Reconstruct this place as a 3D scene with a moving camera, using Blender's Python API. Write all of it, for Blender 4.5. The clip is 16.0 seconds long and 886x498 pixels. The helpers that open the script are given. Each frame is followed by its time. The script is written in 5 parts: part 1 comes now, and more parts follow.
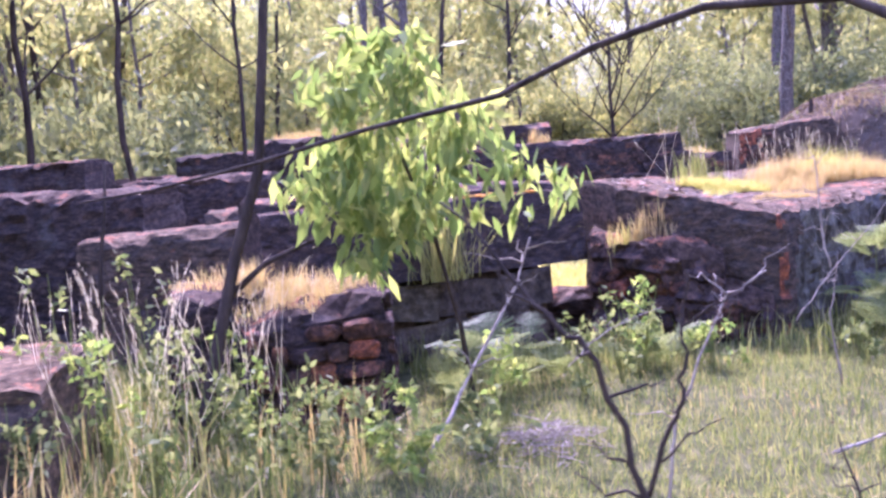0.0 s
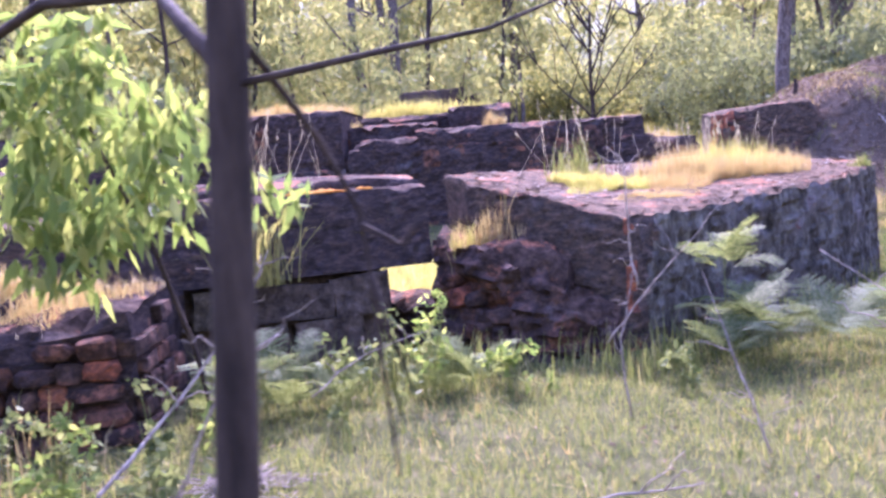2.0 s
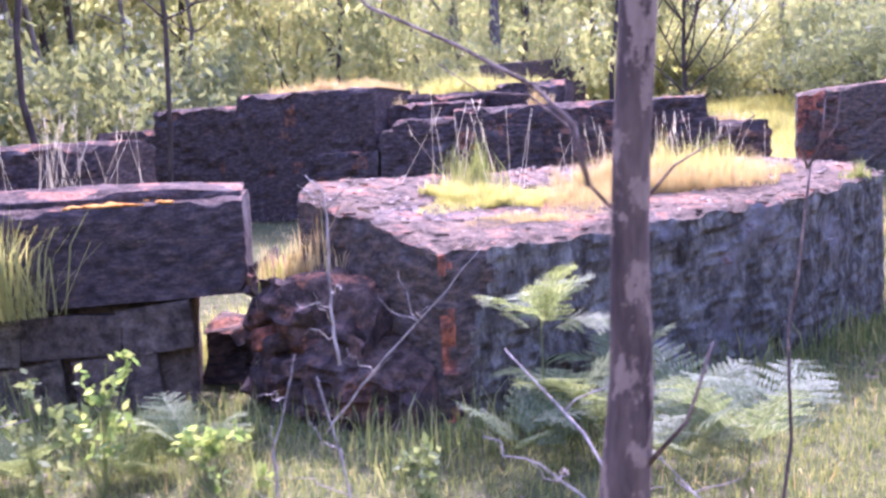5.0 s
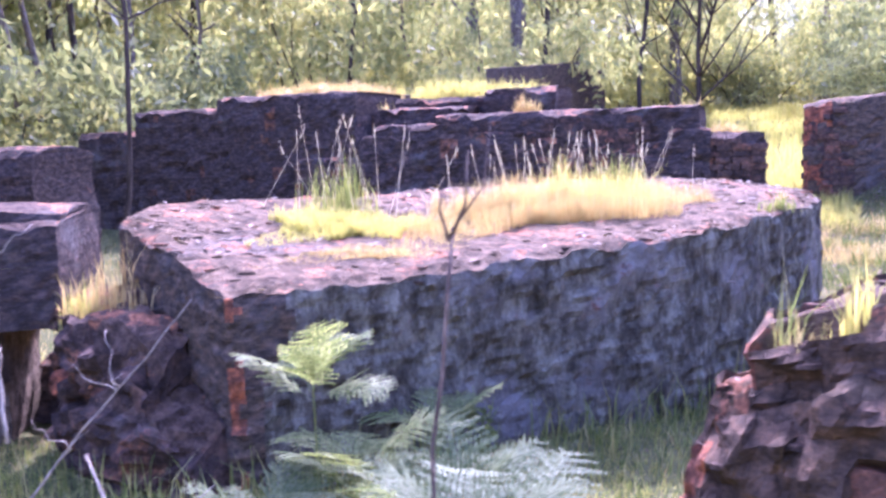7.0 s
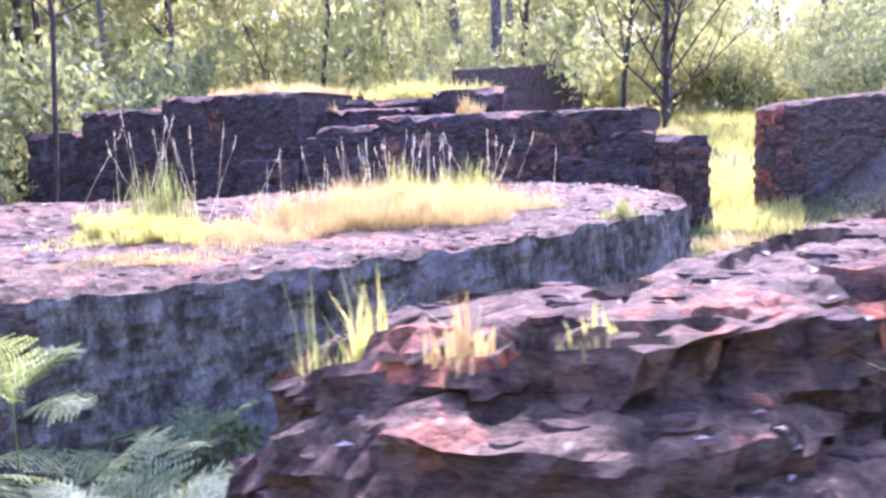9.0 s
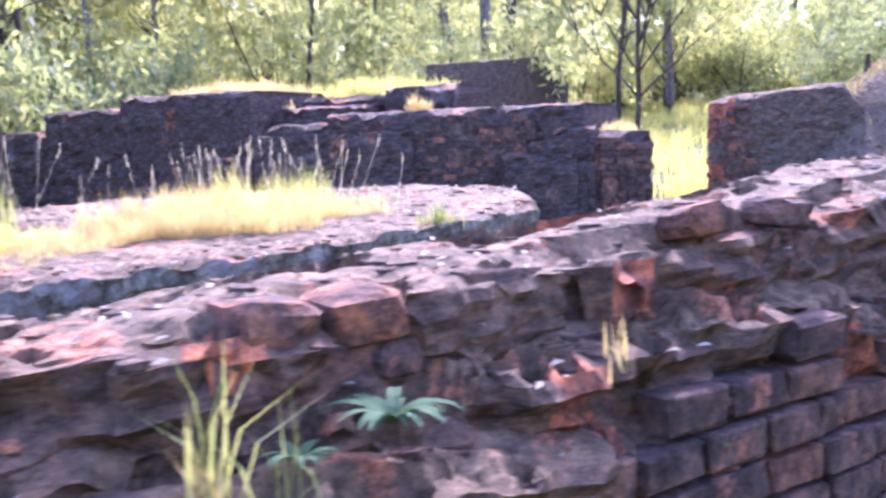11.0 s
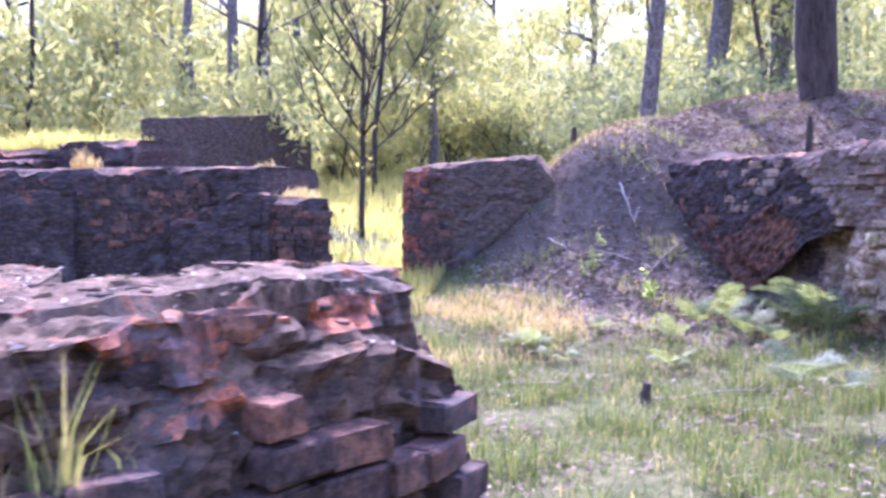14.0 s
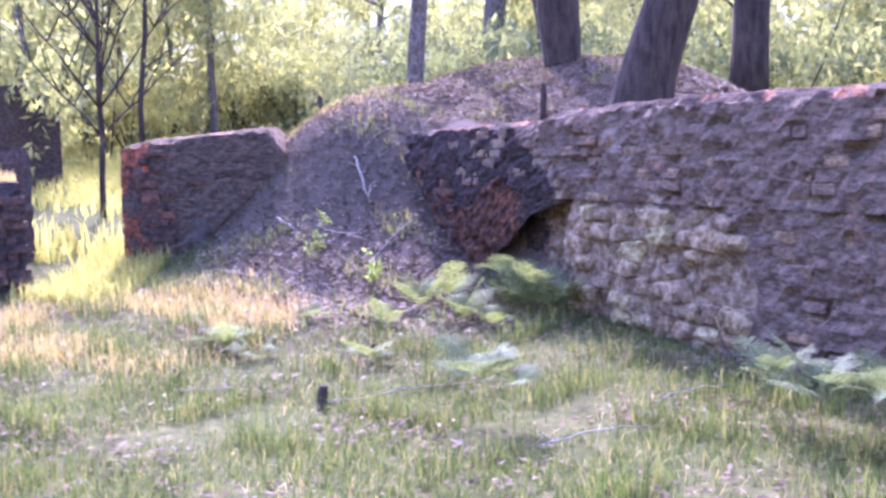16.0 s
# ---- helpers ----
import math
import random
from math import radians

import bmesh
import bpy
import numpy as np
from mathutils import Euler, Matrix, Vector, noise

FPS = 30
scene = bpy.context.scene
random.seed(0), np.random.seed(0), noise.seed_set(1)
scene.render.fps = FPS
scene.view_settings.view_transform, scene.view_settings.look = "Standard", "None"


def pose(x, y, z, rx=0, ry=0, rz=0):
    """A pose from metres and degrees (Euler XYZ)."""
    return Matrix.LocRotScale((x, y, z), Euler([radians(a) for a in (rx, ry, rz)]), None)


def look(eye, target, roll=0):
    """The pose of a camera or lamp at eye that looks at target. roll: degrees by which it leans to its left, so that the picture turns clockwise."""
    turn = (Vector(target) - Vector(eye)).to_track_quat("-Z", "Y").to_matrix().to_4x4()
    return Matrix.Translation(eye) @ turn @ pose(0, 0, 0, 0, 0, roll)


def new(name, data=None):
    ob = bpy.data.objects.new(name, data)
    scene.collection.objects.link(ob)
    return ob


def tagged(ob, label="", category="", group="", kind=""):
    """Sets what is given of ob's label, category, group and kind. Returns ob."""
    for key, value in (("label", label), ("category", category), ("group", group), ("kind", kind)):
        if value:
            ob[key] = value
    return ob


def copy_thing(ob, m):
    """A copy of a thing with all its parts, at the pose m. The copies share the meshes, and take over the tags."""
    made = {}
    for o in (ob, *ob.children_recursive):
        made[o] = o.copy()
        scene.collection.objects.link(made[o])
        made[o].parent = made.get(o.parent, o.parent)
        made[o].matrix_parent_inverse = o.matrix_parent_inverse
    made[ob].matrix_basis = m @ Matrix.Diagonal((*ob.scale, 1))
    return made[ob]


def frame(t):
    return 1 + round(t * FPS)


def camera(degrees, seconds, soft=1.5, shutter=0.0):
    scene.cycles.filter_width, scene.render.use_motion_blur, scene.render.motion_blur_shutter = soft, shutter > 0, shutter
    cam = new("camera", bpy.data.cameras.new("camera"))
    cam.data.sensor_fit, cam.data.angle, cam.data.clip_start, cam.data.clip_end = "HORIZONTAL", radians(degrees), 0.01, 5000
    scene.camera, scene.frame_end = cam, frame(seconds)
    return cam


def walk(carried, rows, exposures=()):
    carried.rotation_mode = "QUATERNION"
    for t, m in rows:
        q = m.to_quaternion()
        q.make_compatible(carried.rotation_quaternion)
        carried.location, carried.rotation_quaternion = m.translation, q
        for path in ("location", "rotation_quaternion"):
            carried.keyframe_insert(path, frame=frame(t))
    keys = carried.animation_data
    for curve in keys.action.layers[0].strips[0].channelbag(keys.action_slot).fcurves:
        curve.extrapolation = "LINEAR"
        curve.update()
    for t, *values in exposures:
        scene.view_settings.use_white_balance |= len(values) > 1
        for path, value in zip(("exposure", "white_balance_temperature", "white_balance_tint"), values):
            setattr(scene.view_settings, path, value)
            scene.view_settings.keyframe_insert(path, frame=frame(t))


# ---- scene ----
cam = camera(47.3, 16.0, 2.8, 0.4)
PATH = [
    (0, (0.787, -0.616, 1.238), (0.731, 1.38, 1.119), -4.5),
    (0.5, (1.115, -0.403, 1.257), (1.006, 1.59, 1.123), -4.2),
    (1, (1.445, -0.211, 1.289), (1.318, 1.779, 1.134), -3.9),
    (1.5, (1.791, -0.027, 1.273), (1.675, 1.963, 1.113), -3.4),
    (2, (2.21, 0.086, 1.292), (2.081, 2.075, 1.126), -3.9),
    (2.5, (2.574, 0.166, 1.317), (2.426, 2.153, 1.143), -3.6),
    (3, (2.941, 0.355, 1.332), (2.755, 2.338, 1.15), -3.9),
    (3.5, (3.348, 0.576, 1.35), (3.101, 2.551, 1.157), -4.3),
    (6, (4.582, 2.386, 1.496), (4.027, 4.295, 1.276), -2.0),
    (6.5, (4.875, 2.534, 1.515), (4.302, 4.438, 1.299), -2.0),
    (7, (5.112, 2.684, 1.52), (4.544, 4.59, 1.308), -2.0),
    (7.5, (5.329, 2.875, 1.53), (4.775, 4.785, 1.317), -1.6),
    (8, (5.529, 3.052, 1.514), (5.002, 4.97, 1.305), -1.1),
    (10.5, (7.104, 3.549, 1.476), (6.354, 5.392, 1.271), -2.8),
    (11, (7.333, 3.703, 1.529), (6.654, 5.571, 1.307), -2.3),
    (11.5, (7.585, 3.911, 1.542), (7.0, 5.811, 1.325), -1.8),
    (12, (7.897, 4.148, 1.566), (7.363, 6.065, 1.364), -2.2),
    (12.5, (8.124, 4.4, 1.571), (7.646, 6.334, 1.398), -1.5),
    (13, (8.322, 4.657, 1.584), (7.886, 6.603, 1.437), -0.6),
    (13.5, (8.586, 4.939, 1.588), (8.186, 6.895, 1.466), -0.6),
    (14, (8.801, 5.137, 1.622), (8.472, 7.106, 1.5), -0.5),
    (14.5, (9.015, 5.371, 1.654), (8.789, 7.353, 1.513), -0.5),
    (15, (9.369, 5.61, 1.659), (9.235, 7.599, 1.497), -1.2),
    (15.5, (9.635, 5.8, 1.696), (9.598, 7.792, 1.511), -1.5),
    (16, (9.86, 6.058, 1.718), (9.875, 8.048, 1.52), -1.8),
]
walk(cam, [(t, look(e, g, r)) for t, e, g, r in PATH], [(0, 2.55, 5000, 58), (3.5, 2.65, 5000, 55), (6, 2.88, 4900, 56), (8, 2.93, 4800, 54), (11, 3.18, 4800, 43), (13, 3.22, 4800, 45), (14.5, 2.8, 4800, 51), (16, 2.97, 4800, 53)])

# ---- world, sun, exposure ----
SUN_AZ, SUN_EL = radians(8), radians(43)   # azimuth west of north (+y), elevation
world = bpy.data.worlds.new("world")
scene.world = world
world.use_nodes = True
wn = world.node_tree
sky = wn.nodes.new("ShaderNodeTexSky")
sky.sky_type, sky.sun_disc = "NISHITA", False
sky.sun_elevation, sky.sun_rotation = SUN_EL, -SUN_AZ
sky.dust_density, sky.air_density, sky.ozone_density = 3.0, 1.0, 1.0
wn.links.new(sky.outputs[0], wn.nodes["Background"].inputs[0])
wn.nodes["Background"].inputs[1].default_value = 0.15
sun_data = bpy.data.lights.new("sun", "SUN")
sun_data.energy, sun_data.angle, sun_data.color = 2.1, radians(0.8), (1.0, 0.92, 0.78)
sun = new("sun", sun_data)
sun_dir = Vector((-math.sin(SUN_AZ) * math.cos(SUN_EL), math.cos(SUN_AZ) * math.cos(SUN_EL), math.sin(SUN_EL)))
sun.matrix_world = look(sun_dir * 60, (0, 0, 0))


# ---- materials ----
def nodes_of(name):
    m = bpy.data.materials.new(name)
    m.use_nodes = True
    nt = m.node_tree
    return m, nt, nt.nodes["Principled BSDF"]


def ramp(nt, stops, fac):
    r = nt.nodes.new("ShaderNodeValToRGB")
    while len(r.color_ramp.elements) > 1:
        r.color_ramp.elements.remove(r.color_ramp.elements[-1])
    r.color_ramp.elements[0].position, r.color_ramp.elements[0].color = stops[0][0], (*stops[0][1], 1)
    for p, c in stops[1:]:
        e = r.color_ramp.elements.new(p)
        e.color = (*c, 1)
    nt.links.new(fac, r.inputs[0])
    return r.outputs[0]


def noise_tex(nt, scale, detail=6, rough=0.6, vec=None):
    n = nt.nodes.new("ShaderNodeTexNoise")
    n.inputs["Scale"].default_value, n.inputs["Detail"].default_value, n.inputs["Roughness"].default_value = scale, detail, rough
    if vec is not None:
        nt.links.new(vec, n.inputs["Vector"])
    return n.outputs[0]


def mix(nt, fac, a, b, mode="MIX"):
    m = nt.nodes.new("ShaderNodeMix")
    m.data_type, m.blend_type = "RGBA", mode
    for sock, v in ((m.inputs[0], fac), (m.inputs[6], a), (m.inputs[7], b)):
        if isinstance(v, (int, float)):
            sock.default_value = v
        elif isinstance(v, tuple):
            sock.default_value = (*v, 1)
        else:
            nt.links.new(v, sock)
    return m.outputs[2]


def step(nt, val, lo, hi):
    m = nt.nodes.new("ShaderNodeMapRange")
    m.inputs[1].default_value, m.inputs[2].default_value = lo, hi
    nt.links.new(val, m.inputs[0])
    return m.outputs[0]


def bump(nt, bsdf, height, strength, dist):
    b = nt.nodes.new("ShaderNodeBump")
    b.inputs["Strength"].default_value, b.inputs["Distance"].default_value = strength, dist
    nt.links.new(height, b.inputs["Height"])
    nt.links.new(b.outputs[0], bsdf.inputs["Normal"])


def position(nt):
    return nt.nodes.new("ShaderNodeNewGeometry").outputs["Position"]


def masonry(name, dark, mid, bright, bright_at=0.62, lichen=(0.33, 0.31, 0.30), lichen_at=0.6, rough=0.9, warm=1.0, streak=1.0, patch_at=0.0, patch=((0.13, 0.062, 0.045), (0.4, 0.2, 0.125))):
    m, nt, b = nodes_of(name)
    pos = position(nt)
    mp = nt.nodes.new("ShaderNodeMapping")
    mp.inputs["Scale"].default_value = (1, 1, streak)
    nt.links.new(pos, mp.inputs[0])
    big, med, fine = noise_tex(nt, 1.7, 5, 0.6, pos), noise_tex(nt, 10, 12, 0.78, mp.outputs[0]), noise_tex(nt, 70, 4, 0.6, pos)
    vor = nt.nodes.new("ShaderNodeTexVoronoi")
    vor.inputs["Scale"].default_value = 17
    nt.links.new(pos, vor.inputs["Vector"])
    col = ramp(nt, [(0.38, dark), (0.49, mid), (bright_at, bright)], med)
    info = nt.nodes.new("ShaderNodeObjectInfo").outputs["Random"]
    tone = ramp(nt, [(0.0, (0.6, 0.6, 0.65)), (0.55, (1, 0.97, 0.97)), (0.82, (1 + 0.5 * warm, 1.15, 1.0)), (1.0, (1 + 1.3 * warm, 1.4, 1.1))], info)
    col = mix(nt, 0.8, col, tone, "MULTIPLY")
    col = mix(nt, step(nt, big, lichen_at, lichen_at + 0.12), col, lichen)
    col = mix(nt, 0.35, col, ramp(nt, [(0.3, (0.5, 0.5, 0.5)), (0.7, (1.5, 1.5, 1.5))], fine), "MULTIPLY")
    if patch_at:
        broken = noise_tex(nt, 3.4, 9, 0.72, pos)
        col = mix(nt, step(nt, broken, patch_at, patch_at + 0.045), col, ramp(nt, [(0.35, patch[0]), (0.62, patch[1])], noise_tex(nt, 34, 6, 0.7, pos)))
    nt.links.new(col, b.inputs["Base Color"])
    b.inputs["Roughness"].default_value = rough
    b.inputs["Specular IOR Level"].default_value = 0.06
    bump(nt, b, mix(nt, 0.35, mix(nt, 0.5, med, fine), vor.outputs["Distance"]), 1.0, 0.04)
    return m


M_SOOT = masonry("sooted_brickwork", (0.034, 0.028, 0.025), (0.068, 0.053, 0.047), (0.15, 0.104, 0.082), 0.63, (0.12, 0.108, 0.1), 0.6, warm=0.35, streak=2.6, patch_at=0.625, patch=((0.07, 0.04, 0.03), (0.26, 0.125, 0.068)))
M_BRICK = masonry("old_brick", (0.038, 0.028, 0.023), (0.08, 0.056, 0.045), (0.175, 0.105, 0.072), 0.62, (0.11, 0.095, 0.085), 0.6, warm=0.75, patch_at=0.58, patch=((0.09, 0.045, 0.034), (0.3, 0.142, 0.085)))
M_NEAR = masonry("dark_brown_brickwork", (0.034, 0.025, 0.02), (0.072, 0.05, 0.039), (0.155, 0.098, 0.068), 0.63, (0.12, 0.1, 0.086), 0.6, warm=0.4, streak=2.6, patch_at=0.6, patch=((0.08, 0.042, 0.03), (0.3, 0.135, 0.07)))
M_TOP = masonry("eroded_brick_top", (0.036, 0.025, 0.018), (0.088, 0.059, 0.042), (0.175, 0.115, 0.078), 0.62, (0.14, 0.118, 0.094), 0.57, warm=0.3, patch_at=0.545, patch=((0.11, 0.052, 0.033), (0.42, 0.18, 0.09)))
M_WORN = masonry("broken_orange_brick", (0.04, 0.029, 0.024), (0.105, 0.06, 0.042), (0.28, 0.13, 0.066), 0.60, (0.15, 0.125, 0.11), 0.6)
M_SLAG = masonry("grey_slag_concrete", (0.034, 0.027, 0.022), (0.09, 0.074, 0.062), (0.21, 0.182, 0.155), 0.62, (0.19, 0.168, 0.145), 0.53, warm=0.2, streak=0.45, patch_at=0.62, patch=((0.05, 0.04, 0.033), (0.2, 0.105, 0.07)))
M_GREY = masonry("weathered_brown_masonry", (0.095, 0.067, 0.046), (0.205, 0.147, 0.102), (0.34, 0.25, 0.172), 0.62, (0.3, 0.238, 0.178), 0.57, warm=0.4, streak=2.6, patch_at=0.585, patch=((0.12, 0.07, 0.05), (0.34, 0.19, 0.12)))
M_STONE = masonry("rubble_stone", (0.045, 0.035, 0.026), (0.105, 0.08, 0.056), (0.2, 0.152, 0.105), 0.62, (0.17, 0.15, 0.125), 0.62, warm=0.2)
M_BUFF = masonry("buff_limestone_rubble", (0.11, 0.075, 0.043), (0.3, 0.212, 0.122), (0.5, 0.385, 0.24), 0.58, (0.34, 0.26, 0.175), 0.6, warm=0.15)
M_LICHEN = masonry("orange_lichen", (0.5, 0.2, 0.03), (0.75, 0.34, 0.05), (0.85, 0.5, 0.12), 0.55, (0.6, 0.3, 0.06), 0.7)


def leafy(name, colours, trans=0.5, rough=0.5, gloss=0.3):
    m, nt, b = nodes_of(name)
    rnd = nt.nodes.new("ShaderNodeNewGeometry").outputs["Random Per Island"]
    n = len(colours)
    col = ramp(nt, [(i / max(1, n - 1), c) for i, c in enumerate(colours)], rnd)
    nt.links.new(col, b.inputs["Base Color"])
    b.inputs["Roughness"].default_value = rough
    b.inputs["Specular IOR Level"].default_value = gloss
    t = nt.nodes.new("ShaderNodeBsdfTranslucent")
    warm = mix(nt, 1.0, col, (1.15, 1.12, 0.75), "MULTIPLY")
    nt.links.new(warm, t.inputs[0])
    s = nt.nodes.new("ShaderNodeMixShader")
    s.inputs[0].default_value = trans
    nt.links.new(b.outputs[0], s.inputs[1])
    nt.links.new(t.outputs[0], s.inputs[2])
    nt.links.new(s.outputs[0], nt.nodes["Material Output"].inputs[0])
    return m


M_GRASS = leafy("green_grass", [(0.12, 0.155, 0.045), (0.19, 0.22, 0.064), (0.29, 0.3, 0.095), (0.4, 0.36, 0.15)], 0.48, 0.7, 0.1)
M_GRASS_DEEP = leafy("deep_green_grass", [(0.055, 0.085, 0.024), (0.1, 0.135, 0.037), (0.17, 0.195, 0.06), (0.27, 0.24, 0.11)], 0.45, 0.7, 0.1)
M_DEEP = leafy("dull_green_leaves", [(0.15, 0.175, 0.085), (0.21, 0.23, 0.105), (0.28, 0.285, 0.13)], 0.5, 0.6, 0.15)
M_ROSETTE = leafy("grey_green_weed", [(0.05, 0.08, 0.036), (0.09, 0.125, 0.06)], 0.3, 0.8, 0.04)
M_STRAW = leafy("dry_grass", [(0.42, 0.295, 0.115), (0.5, 0.365, 0.15), (0.56, 0.43, 0.2), (0.37, 0.34, 0.14)], 0.4)
M_SEED = leafy("pale_seed_heads", [(0.55, 0.48, 0.38), (0.62, 0.56, 0.46)], 0.4)
M_FERN = leafy("bracken_green", [(0.12, 0.155, 0.055), (0.19, 0.22, 0.08), (0.32, 0.34, 0.15)], 0.5, 0.6, 0.15)
M_FERN_PALE = leafy("pale_bracken", [(0.095, 0.125, 0.05), (0.155, 0.185, 0.085), (0.24, 0.265, 0.145)], 0.45, 0.6, 0.12)
M_BUSH = leafy("fresh_gum_leaves", [(0.15, 0.22, 0.06), (0.24, 0.31, 0.08), (0.42, 0.44, 0.14)], 0.6, 0.6, 0.2)
M_GUM = leafy("grey_green_leaves", [(0.24, 0.26, 0.105), (0.3, 0.315, 0.125), (0.38, 0.37, 0.15), (0.45, 0.415, 0.18)], 0.55, 0.6, 0.15)
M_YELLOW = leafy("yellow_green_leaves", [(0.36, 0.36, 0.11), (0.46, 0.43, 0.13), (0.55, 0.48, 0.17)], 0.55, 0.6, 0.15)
M_LITTER = leafy("dry_fallen_leaves", [(0.06, 0.04, 0.026), (0.11, 0.07, 0.046), (0.17, 0.115, 0.075), (0.2, 0.14, 0.09), (0.29, 0.225, 0.16)], 0.15, 0.8, 0.08)
M_PALE_LEAF = leafy("bleached_leaves", [(0.18, 0.125, 0.085), (0.3, 0.235, 0.175), (0.42, 0.35, 0.28)], 0.1, 0.8, 0.08)


def bark(name, dark, light, scale=14, pale=None):
    m, nt, b = nodes_of(name)
    pos = position(nt)
    mp = nt.nodes.new("ShaderNodeMapping")
    mp.inputs["Scale"].default_value = (1, 1, 0.22)
    nt.links.new(pos, mp.inputs[0])
    a, f = noise_tex(nt, scale, 8, 0.65, mp.outputs[0]), noise_tex(nt, 90, 3, 0.6, mp.outputs[0])
    col = ramp(nt, [(0.35, dark), (0.62, light)], a)
    if pale:
        mott = nt.nodes.new("ShaderNodeMapping")
        mott.inputs["Scale"].default_value = (1, 1, 0.45)
        nt.links.new(pos, mott.inputs[0])
        col = mix(nt, step(nt, noise_tex(nt, 24, 5, 0.65, mott.outputs[0]), 0.53, 0.57), col, pale)
    nt.links.new(mix(nt, 0.4, col, ramp(nt, [(0.3, (0.6, 0.6, 0.6)), (0.7, (1.4, 1.4, 1.4))], f), "MULTIPLY"), b.inputs["Base Color"])
    b.inputs["Roughness"].default_value = 0.9
    b.inputs["Specular IOR Level"].default_value = 0.12
    bump(nt, b, mix(nt, 0.4, a, f), 0.8, 0.012)
    return m


M_BARK = bark("dark_bark", (0.028, 0.021, 0.017), (0.08, 0.059, 0.044))
M_PEEL = bark("peeling_brown_bark", (0.045, 0.03, 0.026), (0.19, 0.13, 0.1), 9, (0.24, 0.168, 0.125))
M_PALE = bark("grey_bark", (0.065, 0.05, 0.04), (0.17, 0.137, 0.11), 14, (0.22, 0.185, 0.15))
M_DEAD = bark("bleached_dead_wood", (0.17, 0.135, 0.105), (0.42, 0.35, 0.28), 30)


def ground_material():
    m, nt, b = nodes_of("grassy_soil")
    pos = position(nt)
    litter = nt.nodes.new("ShaderNodeAttribute")
    litter.attribute_name = "litter"
    big, med, fine = noise_tex(nt, 0.8, 5, 0.6, pos), noise_tex(nt, 7, 8, 0.7, pos), noise_tex(nt, 60, 5, 0.7, pos)
    green = ramp(nt, [(0.3, (0.05, 0.055, 0.02)), (0.5, (0.1, 0.1, 0.04)), (0.7, (0.18, 0.155, 0.075))], med)
    dead = ramp(nt, [(0.3, (0.055, 0.04, 0.03)), (0.52, (0.125, 0.092, 0.07)), (0.7, (0.25, 0.19, 0.148))], fine)
    fac = nt.nodes.new("ShaderNodeMath")
    fac.operation, fac.use_clamp = "ADD", True
    nt.links.new(litter.outputs["Fac"], fac.inputs[0])
    nt.links.new(step(nt, big, 0.66, 0.9), fac.inputs[1])
    nt.links.new(mix(nt, fac.outputs[0], green, dead), b.inputs["Base Color"])
    b.inputs["Roughness"].default_value = 1.0
    b.inputs["Specular IOR Level"].default_value = 0.03
    bump(nt, b, mix(nt, 0.5, med, fine), 0.9, 0.03)
    return m


M_GROUND = ground_material()


# ---- building helpers ----
def mesh_from(name, bm, material, smooth=False):
    me = bpy.data.meshes.new(name)
    bm.to_mesh(me)
    bm.free()
    for mat in material if isinstance(material, (list, tuple)) else [material]:
        me.materials.append(mat)
    if smooth:
        me.shade_smooth()
    return me


def part(name, bm, material, parent, label=""):
    me = bm if isinstance(bm, bpy.types.Mesh) else mesh_from(name, bm, material)
    ob = new(name, me)
    ob.parent = parent
    return tagged(ob, label)


def empty(name, x, y, z):
    ob = new(name)
    ob.location = (x, y, z)
    ob.empty_display_size = 0.2
    return ob


def raw_mesh(name, verts, faces, material, smooth=False):
    me = bpy.data.meshes.new(name)
    me.from_pydata(verts, [], faces)
    me.materials.append(material)
    if smooth:
        me.shade_smooth()
    return me


def tube(bm, pts, radii, sides=8, cap=True):
    rings = []
    for i, p in enumerate(pts):
        p = Vector(p)
        d = (Vector(pts[min(i + 1, len(pts) - 1)]) - Vector(pts[max(i - 1, 0)])).normalized()
        a = d.orthogonal().normalized() if i == 0 else (a - a.dot(d) * d).normalized()
        c = d.cross(a)
        rings.append([bm.verts.new(p + radii[i] * (math.cos(k * 2 * math.pi / sides) * a + math.sin(k * 2 * math.pi / sides) * c)) for k in range(sides)])
    for r, s in zip(rings, rings[1:]):
        for k in range(sides):
            bm.faces.new((r[k], r[(k + 1) % sides], s[(k + 1) % sides], s[k]))
    if cap:
        bm.faces.new(rings[0][::-1])
        bm.faces.new(rings[-1])


def sway(p0, p1, n, amp, seed):
    """A crooked line from p0 to p1."""
    p0, p1 = Vector(p0), Vector(p1)
    out = []
    for i in range(n + 1):
        f = i / n
        off = noise.noise_vector(Vector((seed * 7.3, f * 3.1, seed * 1.7))) * amp * math.sin(math.pi * min(1, f * 1.0))
        out.append(p0.lerp(p1, f) + off)
    return out


def rough_at(x, y, z, f, s=0.0):
    return noise.noise(Vector((x * f + s, y * f, z * f)))


# ---- ground ----
def smooth01(a, b, v):
    t = np.clip((v - a) / (b - a), 0, 1)
    return t * t * (3 - 2 * t)


